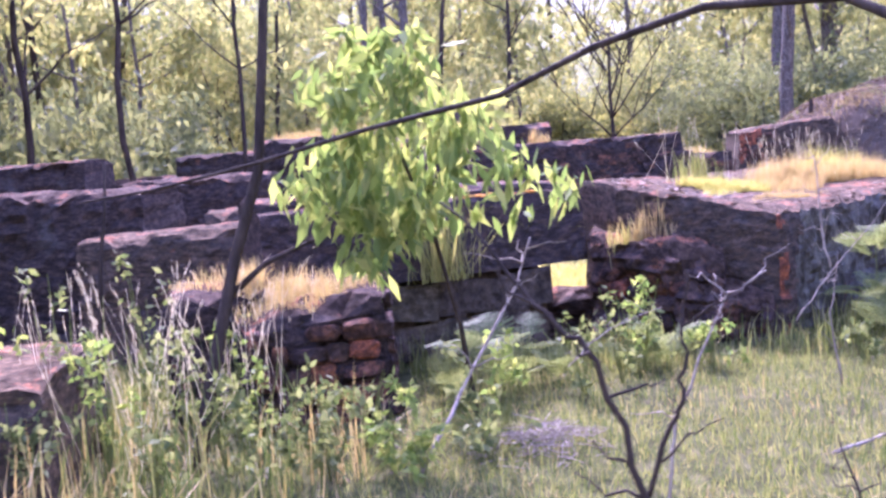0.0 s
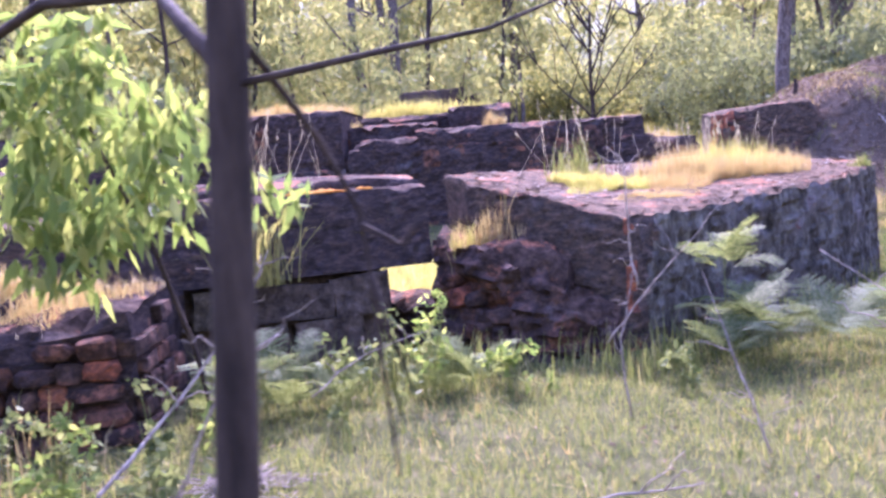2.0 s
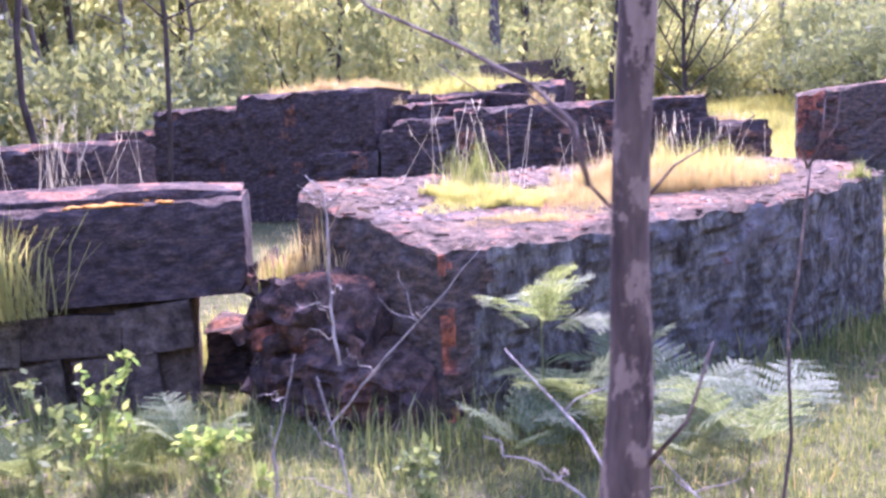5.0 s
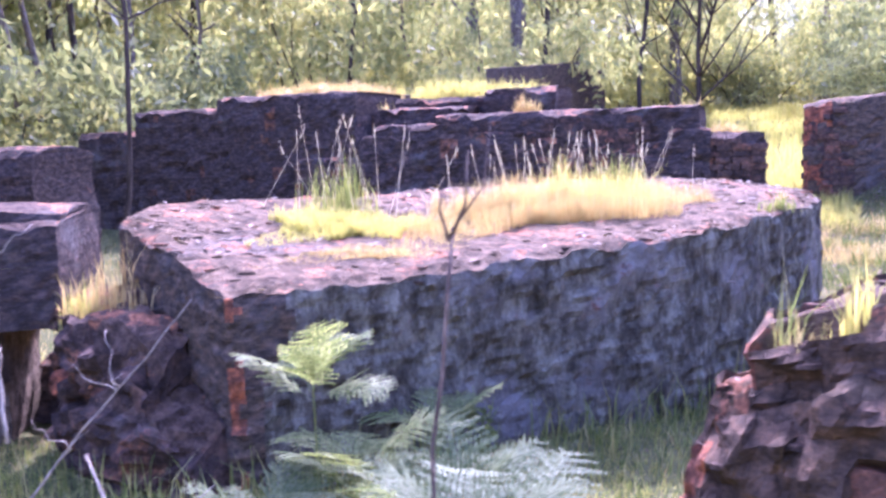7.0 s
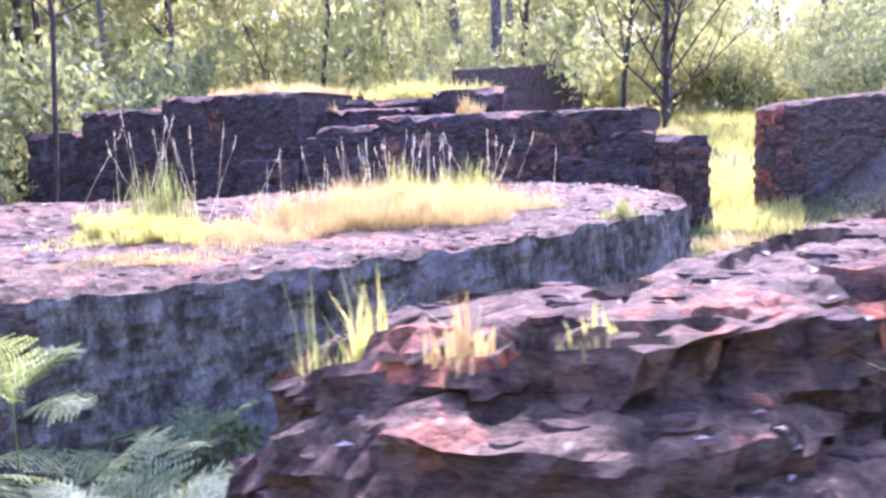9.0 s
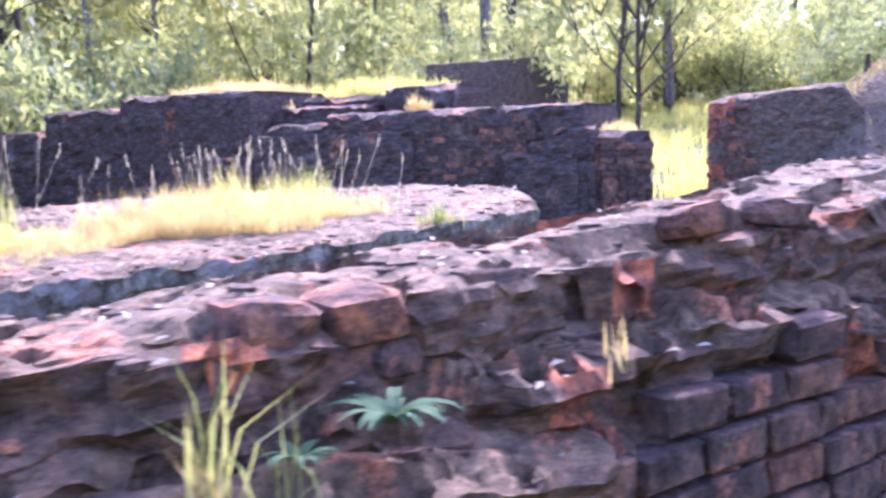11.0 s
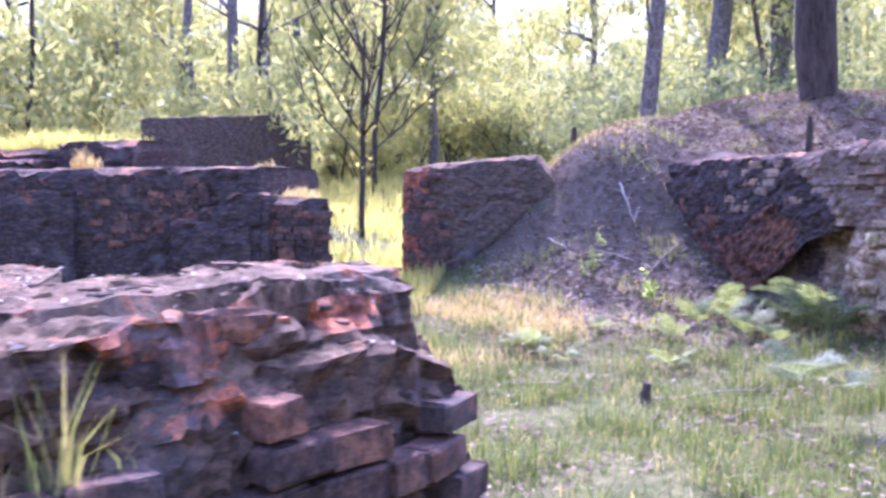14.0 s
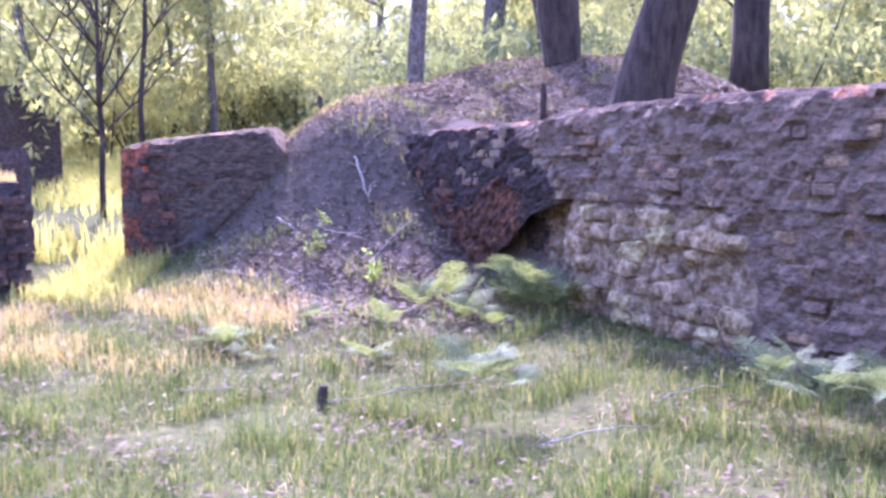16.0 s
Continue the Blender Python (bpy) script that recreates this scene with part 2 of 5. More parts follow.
def mound_at(x, y):
    """Height of the leafy heap that the mound walls hold back."""
    u = np.abs((x - 11.0) / 3.7)
    n = (x - 9.5) * 0.88 + (y - 18.8) * 0.47
    slope = 0.86 * smooth01(0.0, 5.4, y - 15.7 - 0.1 * (x - 7)) * (1 - smooth01(9.5, 10.9, x) * (1 - smooth01(0.0, 0.6, n)))
    held = (0.66 * smooth01(0.05, 0.6, n) + 0.34 * smooth01(0.4, 3.2, n)) * smooth01(8.6, 9.9, x) * (1 - 0.25 * smooth01(0, 5, 20 - y))
    back = np.exp(-(np.clip(y - 21, 0, 60) / 4.0) ** 4)
    shoulder = 0.5 * np.exp(-(((x - 8.5) / 1.0) ** 2 + ((y - 19.2) / 1.1) ** 2))
    return 2.45 * np.exp(-np.minimum(u, 3) ** 5) * np.maximum(slope, held) * back + shoulder


def ground_at(x, y):
    z = 0.3 * smooth01(13, 18, y) + 0.08 * np.clip(y - 18, 0, 24) + 0.05 * np.clip(y - 42, 0, 60)
    z = z + mound_at(x, y)
    return z + 0.03 * np.sin(x * 1.3 + 0.7 * np.sin(y * 0.9)) * np.cos(y * 1.1 + 0.5 * x) + 0.015 * np.sin(x * 4.1 + y * 2.3) * np.sin(y * 3.7 - x)


def litter_at(x, y):
    """How far fallen leaves and bark cover the soil, 0 to 1."""
    foot = np.exp(-(((x - 9.2) / 2.0) ** 2 + ((y - 16.4) / 1.7) ** 2) ** 1.3)
    return np.clip(mound_at(x, y) * 1.6 + 0.85 * foot, 0, 0.92)


def axis(lo, hi, stp):
    fine = np.arange(lo, hi, stp)
    out = np.cumsum(stp * 1.22 ** np.arange(1, 36))
    out = out[out < 320]
    return np.concatenate([lo - out[::-1], fine, hi + out])


def build_ground():
    xs, ys = axis(-7, 17, 0.12), axis(-4, 24, 0.12)
    X, Y = np.meshgrid(xs, ys)
    Z = ground_at(X, Y)
    nx, ny = len(xs), len(ys)
    verts = np.stack([X.ravel(), Y.ravel(), Z.ravel()], 1)
    i = (np.arange(ny - 1)[:, None] * nx + np.arange(nx - 1)[None, :]).ravel()
    faces = np.stack([i, i + 1, i + nx + 1, i + nx], 1)
    me = raw_mesh("ground", verts.tolist(), faces.tolist(), M_GROUND, True)
    lit = litter_at(X, Y).ravel()
    at = me.attributes.new("litter", "FLOAT", "POINT")
    at.data.foreach_set("value", lit.astype(np.float32))
    return tagged(new("ground", me), "rough grassy ground with fallen leaves and bare soil", "ground", kind="structure")


build_ground()


# Emissive ring with haze brightness painted in, paler upward; it lights the scene too.
def backdrop():
    m = bpy.data.materials.new("glowing_haze_backdrop")
    m.use_nodes = True
    nt = m.node_tree
    nt.nodes.remove(nt.nodes["Principled BSDF"])
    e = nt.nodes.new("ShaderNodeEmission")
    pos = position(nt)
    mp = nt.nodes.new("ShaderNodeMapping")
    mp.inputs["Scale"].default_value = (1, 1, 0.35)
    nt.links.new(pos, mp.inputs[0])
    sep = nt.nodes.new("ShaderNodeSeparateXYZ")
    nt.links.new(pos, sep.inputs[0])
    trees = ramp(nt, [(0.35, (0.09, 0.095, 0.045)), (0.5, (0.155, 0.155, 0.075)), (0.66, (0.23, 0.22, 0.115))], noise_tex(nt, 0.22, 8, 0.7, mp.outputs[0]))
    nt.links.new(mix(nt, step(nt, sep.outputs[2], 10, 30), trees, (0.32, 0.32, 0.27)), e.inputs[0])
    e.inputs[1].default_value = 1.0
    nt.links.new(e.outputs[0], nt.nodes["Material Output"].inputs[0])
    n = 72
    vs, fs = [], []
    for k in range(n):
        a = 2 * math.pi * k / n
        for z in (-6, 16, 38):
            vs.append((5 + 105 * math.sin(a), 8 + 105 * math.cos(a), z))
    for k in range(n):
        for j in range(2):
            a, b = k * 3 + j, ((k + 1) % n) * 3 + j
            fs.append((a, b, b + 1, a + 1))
    tagged(new("backdrop", raw_mesh("backdrop", vs, fs, m, True)), "glowing backdrop painted as pale haze over far woodland", "backdrop", kind="structure")


backdrop()


# ---- ruined masonry ----
def resample(stations, res):
    out = []
    for a, b in zip(stations, stations[1:]):
        a, b = np.array(a, float), np.array(b, float)
        n = max(1, int(math.ceil(np.linalg.norm((b - a)[:2]) / res)))
        for k in range(n):
            out.append(a + (b - a) * k / n)
    out.append(np.array(stations[-1], float))
    return out


def cell_rand(*k):
    h = 0
    for v in k:
        h = (h * 73856093 + int(v) * 19349663 + 83492791) & 0x7FFFFFFF
        h = (h ^ (h >> 13)) * 1274126177 & 0x7FFFFFFF
    return (h & 0xFFFF) / 65535


def mass(bm, stations, res=0.09, amp=0.035, seed=0.0, round_edge=0.05, top_amp=None, batter=0.02, course=0.105, side=None, worn=0.06, notch=0.0, strata=0.5):
    """A worn brick mass along stations (front x, front y, back x, back y, top front, top back, base)."""
    st = resample(stations, res)
    top_amp = amp * 0.7 if top_amp is None else top_amp
    wid = [math.hypot(s[2] - s[0], s[3] - s[1]) for s in st]
    w = max(3, min(34, int(np.mean(wid) / res)))
    hh = max(s[4] - s[6] for s in st)
    nh = max(4, min(30, int(hh / res)))
    sd = int(seed * 10)
    grid, along = [], 0.0

    def relief(p, big, mid, small):
        row = math.floor(p.z / course)
        r = cell_rand(row, math.floor(along / 0.22 + 0.5 * (row % 2)), sd)
        out = (r - 0.5) * 0.8 + 0.7 * big + 0.8 * mid + 0.9 * small + strata * 1.6 * rough_at(p.x * 0.6, p.y * 0.6, p.z * 2.2, 9.0, seed + 20)
        return out - 0.6 * abs(rough_at(p.x, p.y, p.z, 8.0, seed + 25)) - (0.9 if r < worn else 0)

    for si, s in enumerate(st):
        fx, fy, bx, by, zf, zb, base = s
        if si:
            along += math.hypot(fx - st[si - 1][0], fy - st[si - 1][1])
        end = min(si, len(st) - 1 - si) * res
        d = Vector((fx - bx, fy - by, 0)).normalized()
        prof = []
        for k in range(nh):
            f = k / nh
            prof.append((Vector((fx, fy, base + (zf - base) * f)) + d * batter * (1 - f), d, 0, f))
        for k in range(w + 1):
            g = k / w
            prof.append((Vector((fx + (bx - fx) * g, fy + (by - fy) * g, zf + (zb - zf) * g)), Vector((0, 0, 1)), 1, g))
        for k in range(nh - 1, -1, -1):
            f = k / nh
            prof.append((Vector((bx, by, base + (zb - base) * f)) - d * batter * (1 - f), -d, 0, f))
        ring = []
        for p, nrm, is_top, f in prof:
            q = p.copy()
            big = rough_at(p.x, p.y, p.z, 1.5, seed + 3)
            mid = rough_at(p.x, p.y, p.z, 5.0, seed + 9)
            small = rough_at(p.x, p.y, p.z, 17.0, seed)
            if is_top:
                lay_z = rough_at(p.x, p.y, 0, 3.2, seed + 40) + 0.6 * rough_at(p.x, p.y, 0, 9.0, seed + 50)
                q.z += top_amp * (0.5 * big + round(lay_z * 3.0) / 3.0 * 1.1 + 0.4 * small)
                e = min(f, 1 - f) * wid[si]
                lip = max(0, 1 - e / 0.16)
                q += (d if f < 0.5 else -d) * (amp * relief(p, big, mid, small) - round_edge * 0.5) * lip
                if e < 0.26 and wid[si] > 0.3:
                    if e < 0.14 and cell_rand(math.floor(along / 0.21), f > 0.5, sd + 7) < notch:
                        q.z -= course * (0.85 if e < 0.1 else 0.35)
                    q.z -= (round_edge * 0.5 + 1.1 * amp * max(0, mid + 0.5 * small + 0.6 * big)) * max(0, 1 - e / 0.14)
                    worn_edge = mid * 0.8 + big + 0.5 * small
                    q.z -= 1.3 * amp * min(1, max(0, (worn_edge - 0.02) / 0.08)) * min(1, max(0, (0.24 * min(1, wid[si] / 0.6) - e) / 0.05)) * strata * 2 * 0.7
                    q.z -= 1.3 * amp * min(1, max(0, (worn_edge - 0.22) / 0.08)) * min(1, max(0, (0.13 - e) / 0.04)) * strata * 2 * 0.7
            else:
                out = relief(p, big, mid, small)
                q += nrm * amp * out
                q += Vector((small, mid, 0.6 * small)) * amp * 0.25
                back = nrm.dot(d) < 0
                if cell_rand(math.floor(along / 0.21), back, sd + 7) < notch and wid[si] > 0.3:
                    zt = (zb if back else zf) - course * 0.9
                    q.z = min(q.z, zt)
                if f > 0.85:
                    q -= nrm * round_edge * 0.5 * (f - 0.85) / 0.15
            if end < 0.08:
                q -= Vector((bx - fx, by - fy, 0)).normalized().cross(Vector((0, 0, 1))) * amp * mid * (1 if si < 3 else -1)
            ring.append(bm.verts.new(q))
        grid.append(ring)
    n = len(grid[0])
    for si, (r, s2) in enumerate(zip(grid, grid[1:])):
        for k in range(n - 1):
            fc = bm.faces.new((r[k], s2[k], s2[k + 1], r[k + 1]))
            if nh <= k < nh + w:
                fc.material_index = 1
            else:
                c = fc.calc_center_median()
                fc.material_index = side(c, k < nh) if side else 0
    for ring, flip in ((grid[0], False), (grid[-1], True)):
        m = n // 2
        for k in range(m):
            vs = list(dict.fromkeys([ring[k], ring[k + 1], ring[n - 2 - k], ring[n - 1 - k]]))
            if len(vs) >= 3:
                bm.faces.new(vs if flip else vs[::-1])


def brick_mesh(seed, l=0.215, h=0.09, d=0.11, mat=None, worn=0.006):
    rng = random.Random(seed)
    bm = bmesh.new()
    bmesh.ops.create_cube(bm, size=1)
    bmesh.ops.scale(bm, vec=(l, d, h), verts=bm.verts)
    bmesh.ops.bevel(bm, geom=bm.edges[:], offset=rng.uniform(0.005, 0.011), segments=1, affect="EDGES")
    for v in bm.verts:
        v.co += Vector((rng.uniform(-1, 1), rng.uniform(-1, 1), rng.uniform(-1, 1))) * worn
    return mesh_from("brick", bm, mat)


BRICKS = [brick_mesh(i, mat=M_BRICK) for i in range(8)]
def cobble(seed, l, h, d, mat):
    """An irregular weathered stone."""
    bm = bmesh.new()
    bmesh.ops.create_icosphere(bm, subdivisions=2, radius=0.5)
    rng = random.Random(seed)
    for v in bm.verts:
        c = v.co.normalized()
        p = Vector([math.copysign(abs(t) ** 0.55, t) for t in c]) * 0.55
        n = noise.noise(c * 1.9 + Vector((seed, 0, 0)))
        v.co = Vector((p.x * l, p.y * d, p.z * h)) * (1 + 0.28 * n)
    return mesh_from("stone", bm, mat)


RUBBLE = [cobble(60 + i, random.Random(i).uniform(0.2, 0.36), random.Random(i + 9).uniform(0.12, 0.2), 0.26, M_BUFF) for i in range(9)]
CHUNKS = [cobble(100 + i, random.Random(i).uniform(0.13, 0.24), random.Random(i + 5).uniform(0.08, 0.12), 0.18, M_WORN if i % 2 else M_BRICK) for i in range(8)]
STONES = [brick_mesh(80 + i, 0.445, 0.28, 0.2, M_STONE, 0.018) for i in range(7)]
LIMED = [brick_mesh(i + 20, mat=M_GREY, worn=0.01) for i in range(6)]
BRICK_LAY = []      # laid at the end of the file


def lay(parent, line, z0, top, length=0.228, height=0.105, meshes=None, proud=0.0, gap=0.12, seed=1, name="brick", jitter=0.012, edge_gap=0.35, batter=0.0):
    """Courses of bricks along a ground line of points; top(s) gives the height to which they stand."""
    BRICK_LAY.append((parent, line, z0, top, length, height, meshes, proud, gap, seed, name, jitter, edge_gap, batter))


def lay_now(parent, line, z0, top, length, height, meshes, proud, gap, seed, name, jitter, edge_gap, batter):
    rng = random.Random(seed)
    tilt = 0.025 if name == "brick" else 0.13
    pts = [Vector((p[0], p[1], 0)) for p in line]
    cum = [0.0]
    for a, b in zip(pts, pts[1:]):
        cum.append(cum[-1] + (b - a).length)
    row = 0
    z = z0
    zmax = max(top(s) for s in np.linspace(0, cum[-1], 12))
    while z + height * 0.6 < zmax:
        s = (row % 2) * length / 2 + rng.uniform(-0.02, 0.02)
        while s < cum[-1]:
            step_l = length * (0.55 if rng.random() < 0.18 else 1.0)
            mid = s + step_l / 2
            if mid < cum[-1] and z + height * 0.8 < top(mid) and rng.random() > gap + (edge_gap if z + 2 * height > top(mid) else 0):
                i = max(j for j in range(len(cum) - 1) if cum[j] <= mid)
                u = (pts[i + 1] - pts[i]).normalized()
                p = pts[i] + u * (mid - cum[i])
                out = Vector((u.y, -u.x, 0))
                ob = new(name, rng.choice(meshes))
                ob.parent = parent
                ang = math.atan2(u.y, u.x) + rng.uniform(-0.03, 0.03)
                depth = -0.05 + proud + batter * (top(mid) - z) + rng.uniform(-jitter, jitter)
                ob.matrix_local = Matrix.LocRotScale(p + out * depth + Vector((0, 0, z + height / 2)), Euler((rng.uniform(-1, 1) * tilt, rng.uniform(-1, 1) * tilt, ang)), Vector((step_l / length * rng.uniform(0.96, 1.0) * (1 + 3 * (rng.random() - 0.4) * tilt), 1, rng.uniform(0.93, 1.02) * (1 + 3 * (rng.random() - 0.4) * tilt))))
            s += step_l
        z += height
        row += 1


def ruin(name, pieces, label, mats=None, category="ruined wall", **kw):
    bm = bmesh.new()
    for i, p in enumerate(pieces):
        mass(bm, p, seed=len(name) * 1.3 + i * 5.1, **kw)
    return tagged(new(name, mesh_from(name, bm, mats or [M_SOOT, M_TOP, M_WORN, M_SLAG], False)), label, category)


def box(x0, x1, y0, y1, z, base=0.0, zb=None):
    return [(x0, y0, x0, y1, z, zb or z, base), (x1, y0, x1, y1, z, zb or z, base)]


# brick wall beside the path, its top broken and weathered
def patchy_side(scale, cut, seed, index=2):
    return lambda c, front: index if rough_at(c.x, c.y, c.z, scale, seed) > cut else 0


near_wall = ruin("near_brick_wall", [[
    (5.12, 5.2, 5.2, 5.45, 1.0, 1.05, 0.5), (5.35, 4.98, 5.42, 5.5, 1.1, 1.15, 0.5), (6.0, 4.82, 5.85, 5.45, 1.18, 1.2, 0.5), (6.32, 5.2, 5.98, 5.75, 1.2, 1.23, 0.5), (6.72, 5.88, 6.3, 6.3, 1.22, 1.26, 0.5),
    (7.12, 6.46, 6.72, 6.85, 1.24, 1.31, 0.5), (7.78, 7.36, 7.4, 7.8, 1.33, 1.4, 0.5), (8.1, 7.82, 7.72, 8.28, 1.35, 1.42, 0.5), (8.22, 8.1, 7.98, 8.5, 1.33, 1.38, 0.5)],
    [(4.98, 5.25, 5.12, 5.5, 0.82, 0.9, -0.1), (5.26, 4.86, 5.42, 5.5, 0.98, 1.0, -0.1), (5.6, 4.7, 5.65, 5.4, 1.04, 1.06, -0.1), (6.05, 4.7, 5.9, 5.3, 1.03, 1.07, -0.1), (6.5, 5.36, 6.2, 5.65, 1.02, 1.06, -0.1),
     (6.88, 5.81, 6.5, 6.1, 1.05, 1.1, -0.1), (7.27, 6.39, 6.9, 6.6, 1.07, 1.11, -0.1), (7.5, 6.75, 7.2, 7.0, 1.05, 1.14, -0.1), (7.68, 6.98, 7.4, 7.2, 1.0, 1.1, -0.1), (7.8, 7.14, 7.45, 7.35, 1.02, 1.12, -0.1), (7.96, 7.38, 7.6, 7.6, 1.2, 1.24, -0.1), (8.24, 7.78, 7.9, 8.1, 1.22, 1.26, -0.1), (8.33, 8.05, 8.05, 8.45, 1.12, 1.16, -0.1)],
    [(5.7, 4.6, 5.8, 4.9, 0.93, 0.96, -0.1), (6.08, 4.52, 5.95, 4.9, 0.94, 0.97, -0.1), (6.62, 5.14, 6.4, 5.4, 0.94, 0.97, -0.1), (6.97, 5.73, 6.8, 5.95, 0.84, 0.9, -0.1)]],
    "long ruined brick wall with sooty courses and crumbling weathered top", amp=0.046, res=0.028, round_edge=0.035, top_amp=0.018, batter=0.07, worn=0.2, strata=0.75, side=patchy_side(3.5, 0.34, 6.0), mats=[M_NEAR, M_TOP, M_WORN])
NEAR_LINE = [(6.06, 4.66), (6.53, 5.33), (6.9, 5.78), (7.53, 6.7), (8.02, 7.33), (8.3, 7.76)]
lay(near_wall, NEAR_LINE, -0.02, lambda s: 0.97 + 0.03 * s + 0.05 * math.sin(s * 4.2), meshes=BRICKS, proud=0.004, gap=0.16, seed=3, jitter=0.012, edge_gap=0.4, batter=0.07)
lay(near_wall, [(7.53, 6.7), (8.02, 7.34), (8.3, 7.78)], -0.02, lambda s: 1.04 + 0.13 * s, meshes=BRICKS, proud=0.004, gap=0.1, seed=13, jitter=0.01, edge_gap=0.2, batter=0.07)
lay(near_wall, [(8.3, 7.76), (8.37, 8.05), (8.06, 8.46)], -0.02, lambda s: 1.16, meshes=BRICKS, proud=0.008, seed=4, gap=0.2, jitter=0.016, batter=0.09)
lay(near_wall, [(6.34, 5.18), (6.74, 5.86), (7.14, 6.44), (7.8, 7.34), (8.12, 7.8)], 1.02, lambda s: 1.24 + 0.05 * s, 0.2, 0.1, BRICKS + CHUNKS, -0.058, 0.35, 6, "broken_brick", 0.022, 0.2)
lay(near_wall, [(5.0, 5.24), (5.27, 4.85), (5.6, 4.69), (6.05, 4.69)], -0.02, lambda s: 0.72 + 0.25 * s, meshes=BRICKS + CHUNKS, proud=-0.03, gap=0.45, seed=5, jitter=0.02, name="broken_brick")

# great square block with grass on its top
block = ruin("masonry_block", [
    [(1.94, 7.33, 1.75, 8.1, 1.17, 1.22, -0.1), (2.95, 6.58, 2.6, 8.9, 0.9, 1.2, -0.1), (3.02, 6.6, 2.66, 8.95, 0.9, 1.2, -0.1), (3.6, 7.2, 3.2, 9.7, 0.9, 1.2, -0.1), (4.9, 8.25, 4.0, 10.6, 1.0, 1.2, -0.1), (5.52, 9.35, 4.8, 11.2, 1.06, 1.15, -0.1), (5.64, 10.25, 5.1, 11.5, 1.06, 1.1, -0.1)]],
    "big square masonry block with grass growing on its top", amp=0.026, top_amp=0.016, res=0.042, worn=0.05, round_edge=0.025, strata=0.25,
    side=lambda c, front: 2 if abs(c.x - 2.98) < 0.04 and c.y < 6.8 and rough_at(c.x, c.y, c.z, 5, 3.0) > 0.0 else 3 if c.x + 0.4 * rough_at(c.x, c.y, c.z, 2.5, 5.0) > 3.15 else 0)

ledge = ruin("broken_masonry_ledge", [
    [(1.68, 7.06, 1.8, 7.6, 0.74, 0.84, -0.1), (2.0, 6.72, 2.25, 7.2, 0.73, 0.84, -0.1), (2.3, 6.6, 2.5, 6.95, 0.62, 0.76, -0.1), (2.52, 6.54, 2.64, 6.85, 0.46, 0.66, -0.1)],
    [(2.2, 6.56, 2.4, 6.9, 0.42, 0.5, -0.1), (2.6, 6.42, 2.8, 6.75, 0.34, 0.45, -0.1), (2.85, 6.42, 2.95, 6.65, 0.2, 0.3, -0.1)]],
    "crumbling dark masonry ledge against the big block", category="ruined masonry", amp=0.055, res=0.035, round_edge=0.05, top_amp=0.05, worn=0.16, strata=0.8, mats=[M_BRICK, M_TOP, M_WORN], side=patchy_side(4.0, 0.25, 3.0))

lay(ledge, [(1.7, 7.03), (2.0, 6.7), (2.3, 6.58), (2.54, 6.52)], 0.0, lambda s: 0.66 - 0.2 * s, 0.2, 0.11, CHUNKS, -0.03, 0.45, 51, "broken_brick", 0.03, 0.2)

# lintel slab on its pier
lintel = ruin("stone_lintel", [[(-0.6, 6.05, -0.9, 6.8, 1.17, 1.2, 0.6), (1.66, 7.18, 1.36, 7.95, 1.17, 1.2, 0.61)], [(-0.65, 6.2, -0.9, 6.8, 1.26, 1.28, 1.0), (1.2, 7.1, 0.95, 7.7, 1.25, 1.27, 1.0), (1.6, 7.3, 1.36, 7.9, 1.22, 1.24, 1.0)]], "heavy dark stone lintel slab lying on a rubble pier", category="lintel", amp=0.012, round_edge=0.03, res=0.05, notch=0.0, worn=0.0)
pier = ruin("rubble_pier", [[(-0.53, 6.22, -0.8, 6.8, 0.6, 0.6, -0.1), (1.33, 7.12, 1.05, 7.75, 0.6, 0.6, -0.1)]], "pier of squared rubble stones under the lintel", [M_STONE, M_STONE, M_STONE], category="pier", amp=0.02, notch=0.0, worn=0.0)
lay(pier, [(-0.5, 6.13), (1.38, 7.04)], -0.02, lambda s: 0.66, 0.47, 0.305, STONES, -0.03, 0.0, 8, "stone", 0.012, 0.0)
rubble = ruin("broken_footing", [[(1.15, 7.55, 1.1, 8.0, 0.3, 0.38, -0.1), (1.85, 7.5, 1.9, 8.0, 0.38, 0.34, -0.1)]], "low broken brick footing in the gap", category="rubble", amp=0.06)

# low front wall
front_wall = ruin("low_brick_wall", [[(-0.45, 4.8, -1.1, 6.2, 0.6, 0.64, -0.1), (-0.1, 4.9, -0.5, 6.3, 0.65, 0.68, -0.1), (0.28, 5.05, 0.1, 6.4, 0.68, 0.7, -0.1)],
    [(-1.0, 5.1, -1.2, 6.2, 0.72, 0.76, -0.1), (-0.42, 5.15, -0.6, 6.2, 0.74, 0.78, -0.1)]], "low red brick wall with dry grass on its top", amp=0.04)
lay(front_wall, [(-0.46, 4.79), (0.29, 5.03)], -0.02, lambda s: 0.58, 0.2, 0.115, CHUNKS, 0.04, 0.04, 11, "broken_brick")
lay(front_wall, [(0.29, 5.03), (0.22, 5.9)], -0.02, lambda s: 0.62, 0.2, 0.11, BRICKS, 0.02, 0.1, 12)

